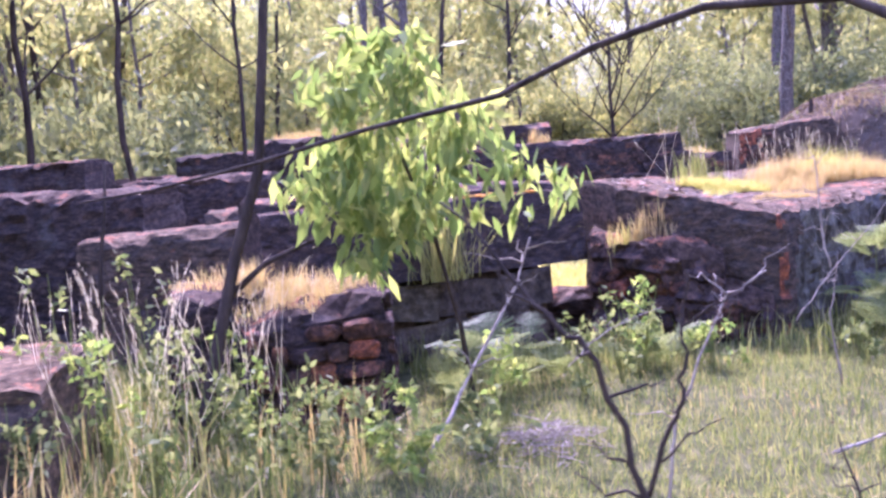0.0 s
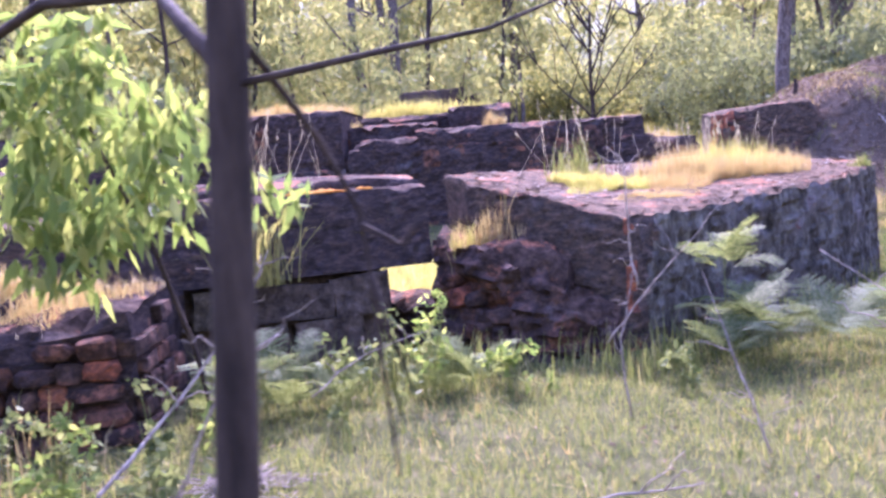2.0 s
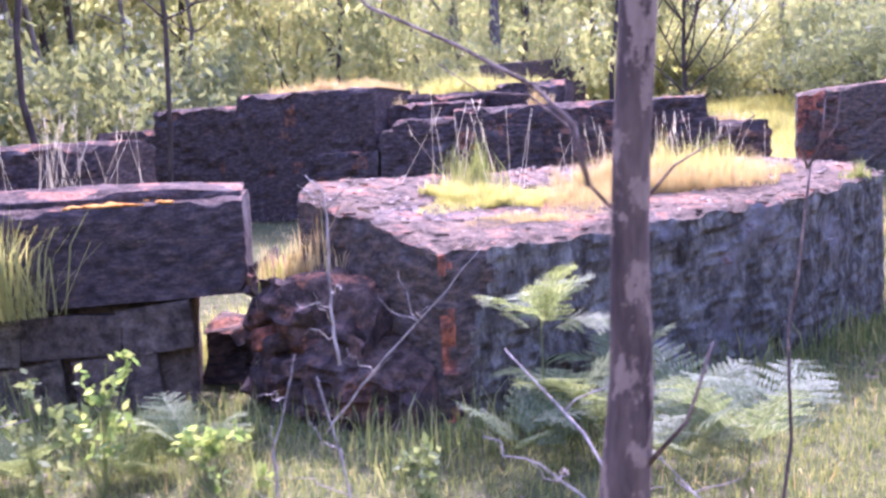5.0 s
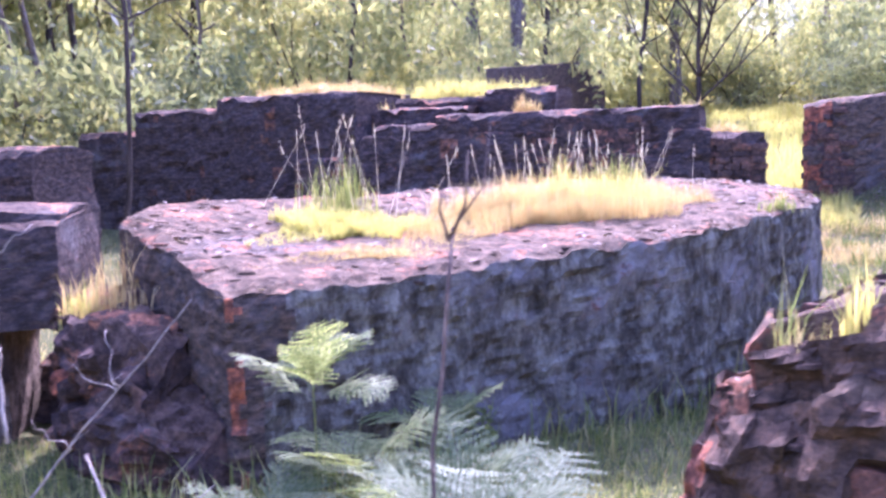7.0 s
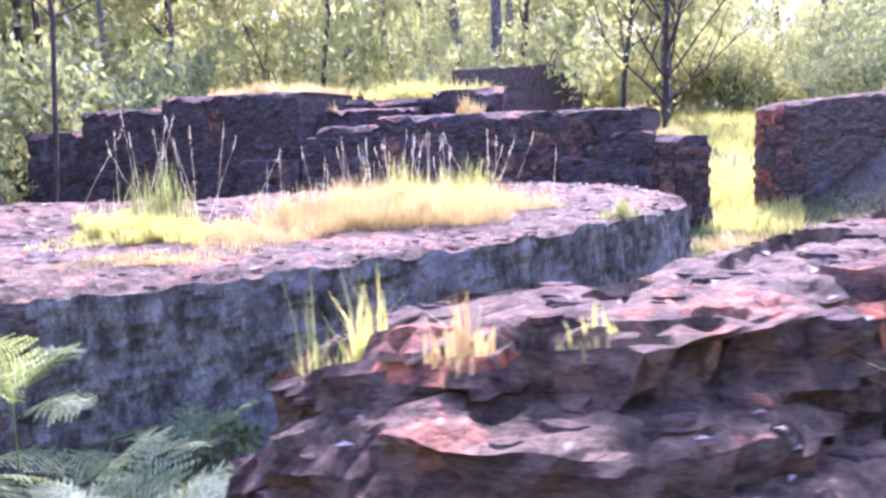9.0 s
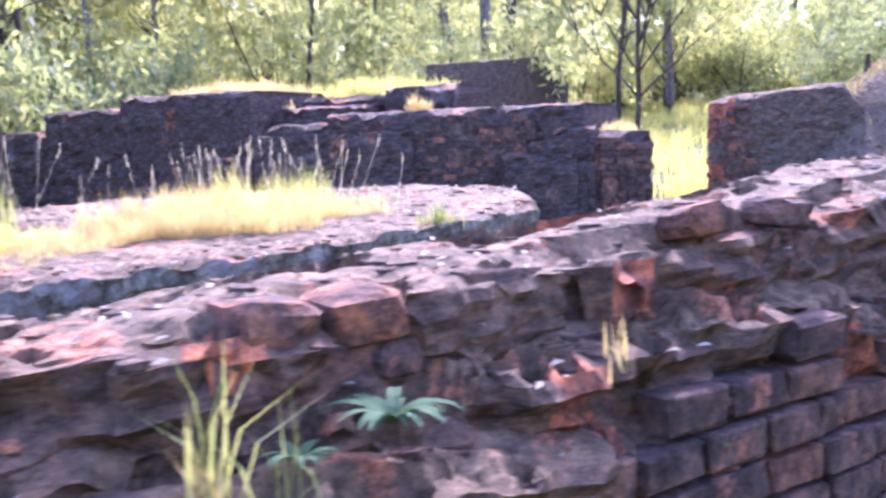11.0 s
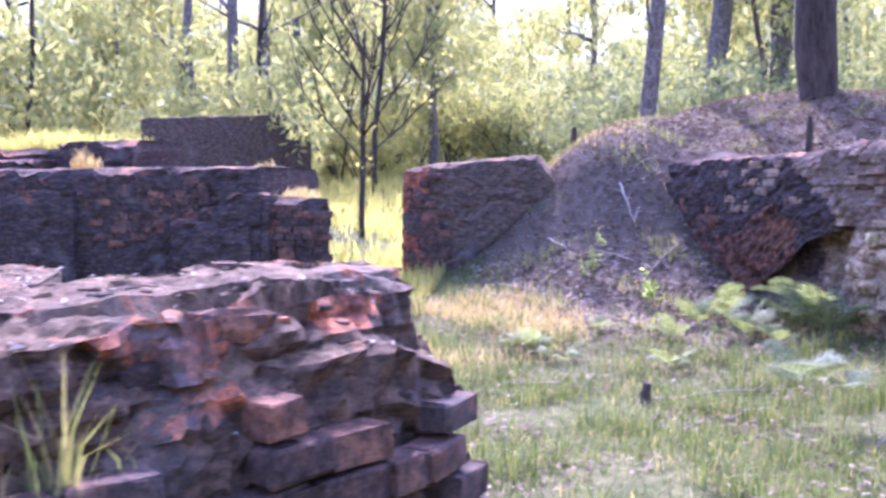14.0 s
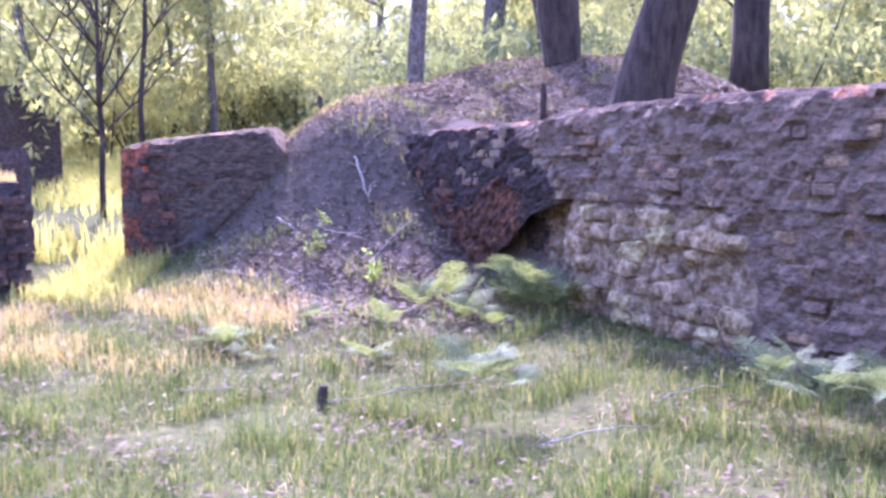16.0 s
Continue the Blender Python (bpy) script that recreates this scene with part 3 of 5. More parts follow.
# slabs and walls on the far side of the weeds
ruin("low_stone_slab", [[(-2.6, 3.1, -2.9, 5.2, 0.58, 0.6, -0.1), (-1.05, 3.5, -1.2, 4.7, 0.57, 0.58, -0.1)]], "low flat-topped masonry slab in the weeds", category="slab", amp=0.03)
ruin("stepped_slab_wall", [[(-2.5, 7.7, -2.5, 8.7, 1.03, 1.06, -0.1), (-0.95, 7.5, -0.9, 8.5, 1.08, 1.1, -0.1)], box(-1.5, -0.8, 8.0, 8.8, 1.2)], "dark ruined wall with a pale flat capping slab", amp=0.03)
ruin("far_side_wall", [[(-6, 9.2, -6, 10.2, 1.55, 1.6, -0.1), (-2.3, 8.9, -2.2, 10, 1.45, 1.5, -0.1)], box(-7, -3.6, 11, 12, 1.9), box(-3.2, -1.5, 11, 12, 1.6)], "dark ruined wall half hidden by saplings", amp=0.04)

# stepped retaining wall at the back
back_wall = ruin("stepped_back_wall", [
    box(-5.4, -4.2, 17.1, 19, 1.85), box(-4.25, -2.7, 17.0, 19.2, 2.16), box(-2.75, -0.45, 17.0, 20, 2.32), box(-0.6, 1.1, 17.7, 20, 2.05),
    box(-0.6, 0.45, 17.0, 17.8, 1.45), box(-0.3, 1.0, 17.25, 17.9, 1.72), box(0.8, 4.55, 17.0, 19.5, 1.9), box(1.3, 2.4, 18, 19.6, 2.3), box(-0.3, 1.4, 18.4, 20, 2.22),
    [(4.3, 17.0, 4.0, 18.6, 1.5, 1.5, -0.1), (5.42, 17.02, 4.75, 18.4, 1.5, 1.5, -0.1)], box(3.5, 4.5, 16.74, 17.2, 1.25), box(3.85, 4.6, 16.8, 17.2, 1.42), box(4.15, 4.7, 16.86, 17.3, 1.58),
    box(-0.35, 2.15, 16.84, 17.3, 1.63), box(-0.15, 1.3, 16.92, 17.5, 1.78), box(-1.4, -0.4, 16.8, 17.1, 1.34)],
    "stepped ruined brick wall with ledges and grassy top", amp=0.035, res=0.09, round_edge=0.04, course=0.088, side=patchy_side(3.0, 0.5, 2.0))
lay(back_wall, [(4.3, 16.99), (5.36, 16.99)], 0.2, lambda s: 1.42, 0.228, 0.088, BRICKS, 0.015, 0.05, 21)
lay(back_wall, [(1.0, 16.99), (3.95, 16.99)], 0.9, lambda s: 1.84, 0.228, 0.088, BRICKS, 0.0, 0.3, 22)
ruin("high_back_block", [[(0.1, 23.0, -0.1, 24.0, 2.97, 2.98, 0.4), (1.3, 28.0, 0.9, 28.8, 3.36, 3.38, 0.4)], [(1.28, 27.9, 0.6, 29, 3.18, 3.2, 0.4), (1.86, 28.1, 1.2, 29.2, 3.16, 3.18, 0.4)]], "tall dark brick block behind the stepped wall", category="ruin", amp=0.014, res=0.12, round_edge=0.03, top_amp=0.02)

# walls against the mound
wall_b = ruin("mound_wall", [[(5.98, 18.7, 6.1, 20.2, 1.85, 1.9, 0.0), (6.3, 18.55, 6.3, 20.2, 1.92, 1.95, 0.0), (7.8, 18.8, 7.75, 20.3, 2.05, 2.07, 0.0), (8.15, 18.86, 8.1, 20.35, 1.5, 1.7, 0.0)]], "ruined brick wall end running into the leafy mound", amp=0.022, res=0.08, side=lambda c, front: 2 if c.x < 6.4 and rough_at(c.x, c.y, c.z, 3, 1) > -0.2 else 0, mats=[M_SOOT, M_TOP, M_WORN])
lay(wall_b, [(5.97, 18.75), (6.3, 18.53), (6.6, 18.57)], 0.2, lambda s: 1.8, 0.228, 0.095, BRICKS, 0.008, 0.2, 31)
wall_c = ruin("rubble_mound_wall", [
    [(9.5, 18.8, 10.3, 19.22, 1.93, 1.95, 0.0), (9.75, 18.33, 10.55, 18.75, 1.94, 1.96, 0.05), (10.05, 17.76, 10.85, 18.2, 1.95, 1.97, 0.1), (10.38, 17.14, 11.18, 17.56, 1.95, 1.97, 0.4), (10.65, 16.63, 11.45, 17.05, 1.95, 1.98, 0.72), (10.85, 16.26, 11.65, 16.68, 1.95, 1.99, 1.02), (11.04, 15.9, 11.84, 16.3, 1.96, 2.0, 1.14)],
    [(10.95, 16.07, 11.75, 16.5, 2.03, 2.05, 1.2), (11.8, 14.47, 12.6, 14.9, 2.08, 2.1, 1.2), (12.7, 12.78, 13.5, 13.2, 2.04, 2.1, 1.2), (13.6, 11.1, 14.4, 11.5, 2.04, 2.1, 1.2)],
    [(11.13, 15.7, 11.9, 16.1, 1.28, 1.3, -0.05), (12.2, 13.7, 13.0, 14.1, 1.3, 1.3, -0.05), (13.6, 11.08, 14.4, 11.5, 1.3, 1.3, -0.05)],
    [(10.3, 17.75, 10.9, 18.3, 1.15, 1.2, 0.0), (11.35, 15.85, 12.0, 16.3, 1.3, 1.3, 0.0)]],
    "thick ruined wall of brick over buff rubble, partly undercut", [M_GREY, M_TOP, M_WORN, M_BUFF, M_SOOT], amp=0.04, res=0.07, worn=0.05,
    side=lambda c, front: 3 if (11.05 < c.x < 12.3 + 0.5 * rough_at(c.x, c.y, c.z, 2, 4) and c.z < 1.2 + 0.25 * rough_at(c.x, c.y, c.z, 3, 7)) else 2 if c.x < 10.75 and c.z < 1.2 + 0.4 * rough_at(c.x, c.y, c.z, 3, 1) else 4 if c.x + 0.5 * rough_at(c.x, c.y, c.z, 2, 9) < 10.9 else 0)
lay(wall_c, [(10.05, 17.74), (10.95, 16.05), (11.8, 14.46), (12.7, 12.77), (13.6, 11.08)], 1.3, lambda s: 1.92, 0.24, 0.1, LIMED, -0.005, 0.5, 41, jitter=0.014)
lay(wall_c, [(9.5, 18.78), (10.05, 17.74)], 0.5, lambda s: 1.6, 0.228, 0.095, BRICKS, 0.0, 0.3, 43, jitter=0.012)
lay(wall_c, [(11.13, 15.69), (12.2, 13.69)], 0.1, lambda s: 1.26, 0.27, 0.15, RUBBLE, -0.03, 0.3, 42, "stone", 0.04, 0.2)
lay(wall_c, [(12.2, 13.69), (13.6, 11.07)], 0.1, lambda s: 1.3, 0.26, 0.12, LIMED, -0.015, 0.35, 44, jitter=0.02)

FOOT = [[(5.0, 5.3), (6.0, 4.6), (8.25, 7.75), (7.8, 8.3), (6.0, 5.9), (5.1, 5.5)],
        [(1.9, 7.2), (2.9, 6.3), (5.8, 9.7), (5.2, 11.6), (1.7, 8.1)],
        [(-0.6, 6.1), (1.7, 7.2), (1.8, 8), (0.9, 7.8), (-0.9, 6.8)],
        [(-0.12, 4.55), (0.45, 4.86), (0.3, 6.3), (-1.0, 6.2)],
        [(-2.6, 3.1), (-1.05, 3.5), (-1.2, 4.7), (-2.9, 5.2)], [(-2.5, 7.6), (-0.8, 7.4), (-0.7, 8.8), (-2.5, 8.8)],
        [(-5.5, 17), (5.45, 17), (5.45, 19), (-5.5, 20)], [(6, 18.6), (7.8, 18.8), (7.75, 20.3), (6, 20.2)],
        [(9.5, 18.8), (13.6, 11.1), (14.4, 11.5), (10.3, 19.2)], [(-6, 9.1), (-2.2, 8.8), (-2.2, 10), (-6, 10.2)], [(0.1, 23), (1.9, 28.1), (1.2, 29.2), (-0.1, 24.0)]]


def inside(poly, X, Y):
    r = np.zeros(X.shape, bool)
    for (x1, y1), (x2, y2) in zip(poly, poly[1:] + poly[:1]):
        c = ((y1 > Y) != (y2 > Y)) & (X < (x2 - x1) * (Y - y1) / (y2 - y1 + 1e-9) + x1)
        r ^= c
    return r


def built_over(X, Y):
    r = np.zeros(X.shape, bool)
    for p in FOOT:
        r |= inside(p, X, Y)
    return r


from mathutils.bvhtree import BVHTree


def drop_on(ob):
    """A function that gives the height of ob's surface under points x, y, and whether there is one."""
    tree = BVHTree.FromPolygons([v.co for v in ob.data.vertices], [tuple(p.vertices) for p in ob.data.polygons])

    def f(X, Y):
        Z = np.full(len(X), np.nan)
        for i, (x, y) in enumerate(zip(X, Y)):
            hit = tree.ray_cast(Vector((x, y, 6)), Vector((0, 0, -1)))
            if hit[0] is not None and hit[1].z > 0.35:
                Z[i] = hit[0].z
        return Z
    return f


ON_LEDGE = drop_on(ledge)
ON_BLOCK, ON_NEAR, ON_FRONT, ON_BACK = drop_on(block), drop_on(near_wall), drop_on(front_wall), drop_on(back_wall)


def plates(name, n, x0, x1, y0, y1, surface, size, material, label, seed):
    """Thin irregular flakes of masonry lying on a worn top, joined."""
    g = np.random.default_rng(seed)
    X, Y = g.uniform(x0, x1, n), g.uniform(y0, y1, n)
    Z = surface(X, Y)
    vs, fs = [], []
    for x, y, z in zip(X, Y, Z):
        if not z == z:
            continue
        k = int(g.integers(5, 8))
        r = size * g.uniform(0.4, 1.3)
        h = g.uniform(0.002, 0.006)
        tx, ty = g.normal(0, 0.05, 2)
        a0 = g.uniform(0, 6.28)
        o = len(vs)
        ring = []
        for j in range(k):
            a = a0 + 6.283 * j / k
            q = r * g.uniform(0.6, 1.15)
            ring.append((q * math.cos(a) * 1.3, q * math.sin(a) * 0.8))
        for dz in (-0.008, h):
            vs += [(x + u * (0.9 if dz > 0 else 1), y + v * (0.9 if dz > 0 else 1), z + dz + tx * u + ty * v) for u, v in ring]
        fs.append(tuple(range(o + k, o + 2 * k)))
        fs += [(o + j, o + (j + 1) % k, o + k + (j + 1) % k, o + k + j) for j in range(k)]
    return tagged(new(name, raw_mesh(name, vs, fs, material)), label, "stone flakes", kind="stuff")


plates("stone_flakes", 700, 5, 8.4, 4.6, 8.5, ON_NEAR, 0.032, M_TOP, "thin grey flakes of brick and mortar on the wall top", 1)
plates("stone_flakes", 600, 1.7, 5.9, 6.4, 11.6, ON_BLOCK, 0.035, M_TOP, "thin grey flakes of masonry on the block", 2)
plates("orange_flakes", 60, 5, 8.4, 4.6, 8.5, ON_NEAR, 0.035, M_WORN, "broken orange brick flakes on the wall top", 3)


# ---- plants ----
RNG = np.random.default_rng(7)


def blades(name, X, Y, Z, height, width, material, lean=0.45, label="", category="grass", kind="stuff", curl=0.5):
    """One object of many tapered, bent blades standing at X, Y, Z."""
    n = len(X)
    h = height if np.ndim(height) else np.full(n, height)
    a = RNG.uniform(0, 2 * np.pi, n)
    l = np.abs(RNG.normal(0, lean, n))
    dx, dy = np.cos(a), np.sin(a)
    b = a + np.pi / 2 + RNG.normal(0, 0.6, n)
    wx, wy = np.cos(b) * width / 2, np.sin(b) * width / 2
    V = np.zeros((n, 5, 3))
    for k, (f, wf) in enumerate(((0, 1), (0.55, 0.8))):
        ox, oy, oz = dx * l * h * f ** 1.6 * 0.7, dy * l * h * f ** 1.6 * 0.7, h * f
        for j, s in enumerate((-1, 1)):
            V[:, k * 2 + j] = np.stack([X + ox + s * wx * wf, Y + oy + s * wy * wf, Z + oz - 0.01], 1)
    V[:, 4] = np.stack([X + dx * l * h, Y + dy * l * h, Z + h * (1 - curl * l * 0.5)], 1)
    base = (np.arange(n) * 5)[:, None]
    F4 = base + np.array([[0, 1, 3, 2]])
    F3 = base + np.array([[2, 3, 4]])
    me = raw_mesh(name, V.reshape(-1, 3).tolist(), F4.tolist() + F3.tolist(), material)
    return tagged(new(name, me), label, category, kind=kind)


def scatter(n, x0, x1, y0, y1, keep):
    X, Y = RNG.uniform(x0, x1, n), RNG.uniform(y0, y1, n)
    m = keep(X, Y) & ~built_over(X, Y)
    return X[m], Y[m]


def patchy(X, Y, f=0.9, lo=-0.1):
    v = np.sin(X * f * 2.1 + 1.3 * np.sin(Y * f * 1.7)) + np.sin(Y * f * 2.7 + 1.1 * np.sin(X * f * 1.9 + 2))
    return v * 0.5 + RNG.normal(0, 0.35, X.shape) > lo


def leaves(n, centre, radius, size, seed, droop=0.6, shape=1.0, hollow=0.35, aspect=0.35):
    """Verts and faces of n pointed leaves filling an uneven ellipsoid."""
    g = np.random.default_rng(seed)
    d = g.normal(size=(n, 3))
    d /= np.linalg.norm(d, axis=1)[:, None]
    r = g.uniform(hollow, 1, n) ** (1 / 2.2)
    bumps = 1 + 0.28 * np.sin(d[:, 0] * 5 + seed) + 0.22 * np.sin(d[:, 1] * 7 + 2 * seed) + 0.2 * np.sin(d[:, 2] * 6 + 3 * seed)
    clump = np.floor(g.uniform(0, max(4, n / 14), n)).astype(int)
    cc = g.normal(size=(clump.max() + 1, 3)) * 0.22
    P = np.array(centre) + (d[clump % n] * (r * bumps)[clump % n][:, None] + cc[clump] * 0.3 + g.normal(size=(n, 3)) * 0.10) * np.array(radius)
    u = g.normal(size=(n, 3))
    u[:, 2] -= droop * 1.6
    u /= np.linalg.norm(u, axis=1)[:, None]
    w = np.cross(u, g.normal(size=(n, 3)))
    w /= np.linalg.norm(w, axis=1)[:, None]
    L = size * g.uniform(0.6, 1.3, n)[:, None]
    V = np.stack([P, P + u * L * 0.45 + w * L * aspect * 0.5, P + u * L, P + u * L * 0.45 - w * L * aspect * 0.5], 1)
    return V.reshape(-1, 3), (np.arange(n) * 4)[:, None] + np.arange(4)[None, :]


def join_leaves(name, sets, material):
    vs, fs, o = [], [], 0
    for v, f in sets:
        vs.append(v)
        fs.append(f + o)
        o += len(v)
    return raw_mesh(name, np.concatenate(vs).tolist(), np.concatenate(fs).tolist(), material)


# grass of the clearing
gx, gy = scatter(170000, -3, 9.5, 1.5, 8.5, lambda X, Y: patchy(X, Y, 0.9, -0.9))
blades("short_grass", gx, gy, ground_at(gx, gy), RNG.uniform(0.02, 0.08, len(gx)), 0.005, M_GRASS, 0.8, "short green grass of the clearing")
gx, gy = scatter(130000, -9, 17, -6, 24, lambda X, Y: patchy(X, Y, 0.7, -0.5) & (litter_at(X, Y) < 0.4) & (RNG.uniform(0, 1, X.shape) < np.clip(1.1 - np.hypot((X - 4) / 14, (Y - 7) / 16) ** 3, 0, 1)))
blades("short_grass", gx, gy, ground_at(gx, gy), RNG.uniform(0.03, 0.11, len(gx)), 0.007, M_GRASS_DEEP, 0.7, "short green grass spreading round the ruins")
gx, gy = scatter(150000, 4, 15, 8, 18.5, lambda X, Y: patchy(X, Y, 1.3, -0.25) & (litter_at(X, Y) < RNG.uniform(0.0, 0.75, X.shape)))
blades("short_grass", gx, gy, ground_at(gx, gy), RNG.uniform(0.03, 0.12, len(gx)), 0.008, M_GRASS_DEEP, 0.7, "short green grass of the clearing")
gx, gy = scatter(32000, -4, 14, 1.2, 18, lambda X, Y: patchy(X, Y, 1.7, 0.15) & (mound_at(X, Y) < 0.9))
blades("dead_grass", gx, gy, ground_at(gx, gy), RNG.uniform(0.03, 0.12, len(gx)), 0.006, M_STRAW, 1.0, "dry straw-coloured grass among the green")
gx, gy = scatter(60000, 6, 15, 6.5, 17.5, lambda X, Y: (np.sin(X * 5.3 + 2 * np.sin(Y * 3.1)) + np.sin(Y * 6.1 + 2 * np.sin(X * 2.7)) > 1.15) & (litter_at(X, Y) < RNG.uniform(0.1, 1.0, X.shape)))
blades("grass_tufts", gx, gy, ground_at(gx, gy), RNG.uniform(0.08, 0.3, len(gx)), 0.009, M_GRASS_DEEP, 0.6, "clumps of longer green grass in the clearing")
gx, gy = scatter(26000, 5.2, 9.4, 13, 18, lambda X, Y: patchy(X, Y, 1.2, 0.1) & (((X - 7.0) / 1.7) ** 2 + ((Y - 15.4) / 1.7) ** 2 < 0.6 + RNG.uniform(0, 0.5, X.shape)))
blades("tawny_grass", gx, gy, ground_at(gx, gy), RNG.uniform(0.05, 0.2, len(gx)), 0.008, M_STRAW, 0.7, "tawny seeding grass at the foot of the stepped wall")
gx, gy = scatter(2400, -2.4, 0.0, 3.2, 6.0, lambda X, Y: patchy(X, Y, 1.5, 0.1))
blades("tall_weed_grass", gx, gy, ground_at(gx, gy), RNG.uniform(0.12, 0.62, len(gx)), 0.008, M_GRASS_DEEP, 0.4, "tall green weeds and grass before the slab")
gx, gy = scatter(2200, -3.0, 0.3, 2.4, 5.0, lambda X, Y: patchy(X, Y, 1.9, 0.3))
blades("dry_weed_grass", gx, gy, ground_at(gx, gy), RNG.uniform(0.1, 0.5, len(gx)), 0.007, M_STRAW, 0.5, "dry grass stalks among the weeds")
gx, gy = scatter(14000, 0.2, 5.6, 4.9, 9.6, lambda X, Y: (np.abs(Y - 5.95 - np.clip(X - 2.8, 0, 9) * 1.05) < 0.5) & patchy(X, Y, 2, 0.2))
blades("wall_foot_grass", gx, gy, ground_at(gx, gy), RNG.uniform(0.06, 0.32, len(gx)), 0.008, M_GRASS, 0.5, "long grass along the foot of the block")
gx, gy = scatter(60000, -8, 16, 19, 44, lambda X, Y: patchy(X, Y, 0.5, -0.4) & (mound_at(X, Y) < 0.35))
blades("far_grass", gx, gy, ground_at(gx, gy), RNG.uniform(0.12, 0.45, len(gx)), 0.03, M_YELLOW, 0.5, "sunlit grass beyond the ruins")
gx, gy = scatter(30000, 7, 12.5, 14.5, 22.5, lambda X, Y: (litter_at(X, Y) > 0.2) & patchy(X, Y, 2, 0.7 + 0.12 * mound_at(X, Y)))
blades("mound_grass", gx, gy, ground_at(gx, gy), RNG.uniform(0.04, 0.16, len(gx)), 0.01, M_GRASS, 0.7, "thin grass on the mound")
gx, gy = scatter(1800, 7, 13, 19.2, 22, lambda X, Y: (np.abs(Y - 20.2) < 1.2) & (X < 9.3))
blades("crest_grass", gx, gy, ground_at(gx, gy), RNG.uniform(0.04, 0.12, len(gx)), 0.01, M_STRAW, 0.7, "pale dry grass along the crest of the mound")

# fallen leaves
def litter(name, X, Y, Z, size, label, material=M_LITTER):
    n = len(X)
    a = RNG.uniform(0, 2 * np.pi, n)
    t = RNG.normal(0, 0.35, (n, 2))
    L = size * RNG.uniform(0.6, 1.4, n)
    ux, uy = np.cos(a) * L, np.sin(a) * L
    wx, wy = -np.sin(a) * L * 0.22, np.cos(a) * L * 0.22
    zz = Z + 0.004
    V = np.stack([np.stack([X, Y, zz], 1), np.stack([X + ux / 2 + wx, Y + uy / 2 + wy, zz + 0.006 + np.abs(t[:, 0]) * L * 0.25], 1),
                  np.stack([X + ux, Y + uy, zz + np.abs(t[:, 1]) * L * 0.3 + 0.004], 1), np.stack([X + ux / 2 - wx, Y + uy / 2 - wy, zz + 0.005], 1)], 1)
    me = raw_mesh(name, V.reshape(-1, 3).tolist(), ((np.arange(n) * 4)[:, None] + np.arange(4)[None, :]).tolist(), material)
    return tagged(new(name, me), label, "leaf litter", kind="stuff")


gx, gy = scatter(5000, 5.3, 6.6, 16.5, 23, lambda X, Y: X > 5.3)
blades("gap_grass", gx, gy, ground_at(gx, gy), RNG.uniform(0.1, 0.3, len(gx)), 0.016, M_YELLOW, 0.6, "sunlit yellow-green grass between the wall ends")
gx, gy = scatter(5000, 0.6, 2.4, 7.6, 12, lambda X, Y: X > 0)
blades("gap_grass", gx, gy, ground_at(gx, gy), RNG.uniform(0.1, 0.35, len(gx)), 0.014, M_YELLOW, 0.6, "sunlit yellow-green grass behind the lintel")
lx, ly = scatter(60000, 6, 15, 12.5, 25, lambda X, Y: litter_at(X, Y) > RNG.uniform(0.05, 0.6, X.shape))
litter("mound_leaf_litter", lx, ly, ground_at(lx, ly), 0.06, "dry fallen leaves covering the mound")
lx, ly = scatter(26000, 6.5, 14, 14, 23, lambda X, Y: litter_at(X, Y) > RNG.uniform(0.1, 0.7, X.shape))
litter("mound_leaf_litter", lx, ly, ground_at(lx, ly) + 0.012, 0.055, "bleached leaves and bark strips on the mound", M_PALE_LEAF)
lx, ly = scatter(30000, 5, 14.5, 6, 17.5, lambda X, Y: patchy(X, Y, 1.6, 0.1))
litter("clearing_leaf_litter", lx, ly, ground_at(lx, ly) + RNG.uniform(0.01, 0.07, len(lx)), 0.055, "dry brown leaves and bark lying in the grass")
lx, ly = scatter(15000, -3, 13, 0.5, 15, lambda X, Y: patchy(X, Y, 1.1, 0.2))
litter("clearing_leaf_litter", lx, ly, ground_at(lx, ly), 0.04, "dry fallen leaves scattered on the grass")


# grass growing on the masonry tops
def on_top(n, cx, cy, rx, ry, surface, ang=0.0):
    r, a = RNG.uniform(0, 1, n) ** 0.6, RNG.uniform(0, 2 * np.pi, n)
    wob = 1 + 0.3 * np.sin(a * 3 + cx) + 0.2 * np.sin(a * 5 + cy) + 0.15 * np.sin(a * 9)
    u, v = r * np.cos(a) * rx * wob, r * np.sin(a) * ry * wob
    c, s = math.cos(ang), math.sin(ang)
    X, Y = cx + u * c - v * s, cy + u * s + v * c
    Z = surface(X, Y)
    ok = ~np.isnan(Z)
    return X[ok], Y[ok], Z[ok]


def top_grass(name, n, cx, cy, rx, ry, surface, h, material, label, ang=0.0, width=0.005, lean=0.6, category="grass"):
    X, Y, Z = on_top(n, cx, cy, rx, ry, surface, ang)
    d = np.hypot((X - cx) / rx, (Y - cy) / ry)
    return blades(name, X, Y, Z, RNG.uniform(0.3, 1, len(X)) * h * np.clip(1.25 - 0.45 * d, 0.35, 1.2) * (0.75 + 0.45 * np.sin(X * 19 + 3 * np.sin(Y * 13)) * np.sin(Y * 17 + 2 * np.sin(X * 11))), width, material, lean, label, category)


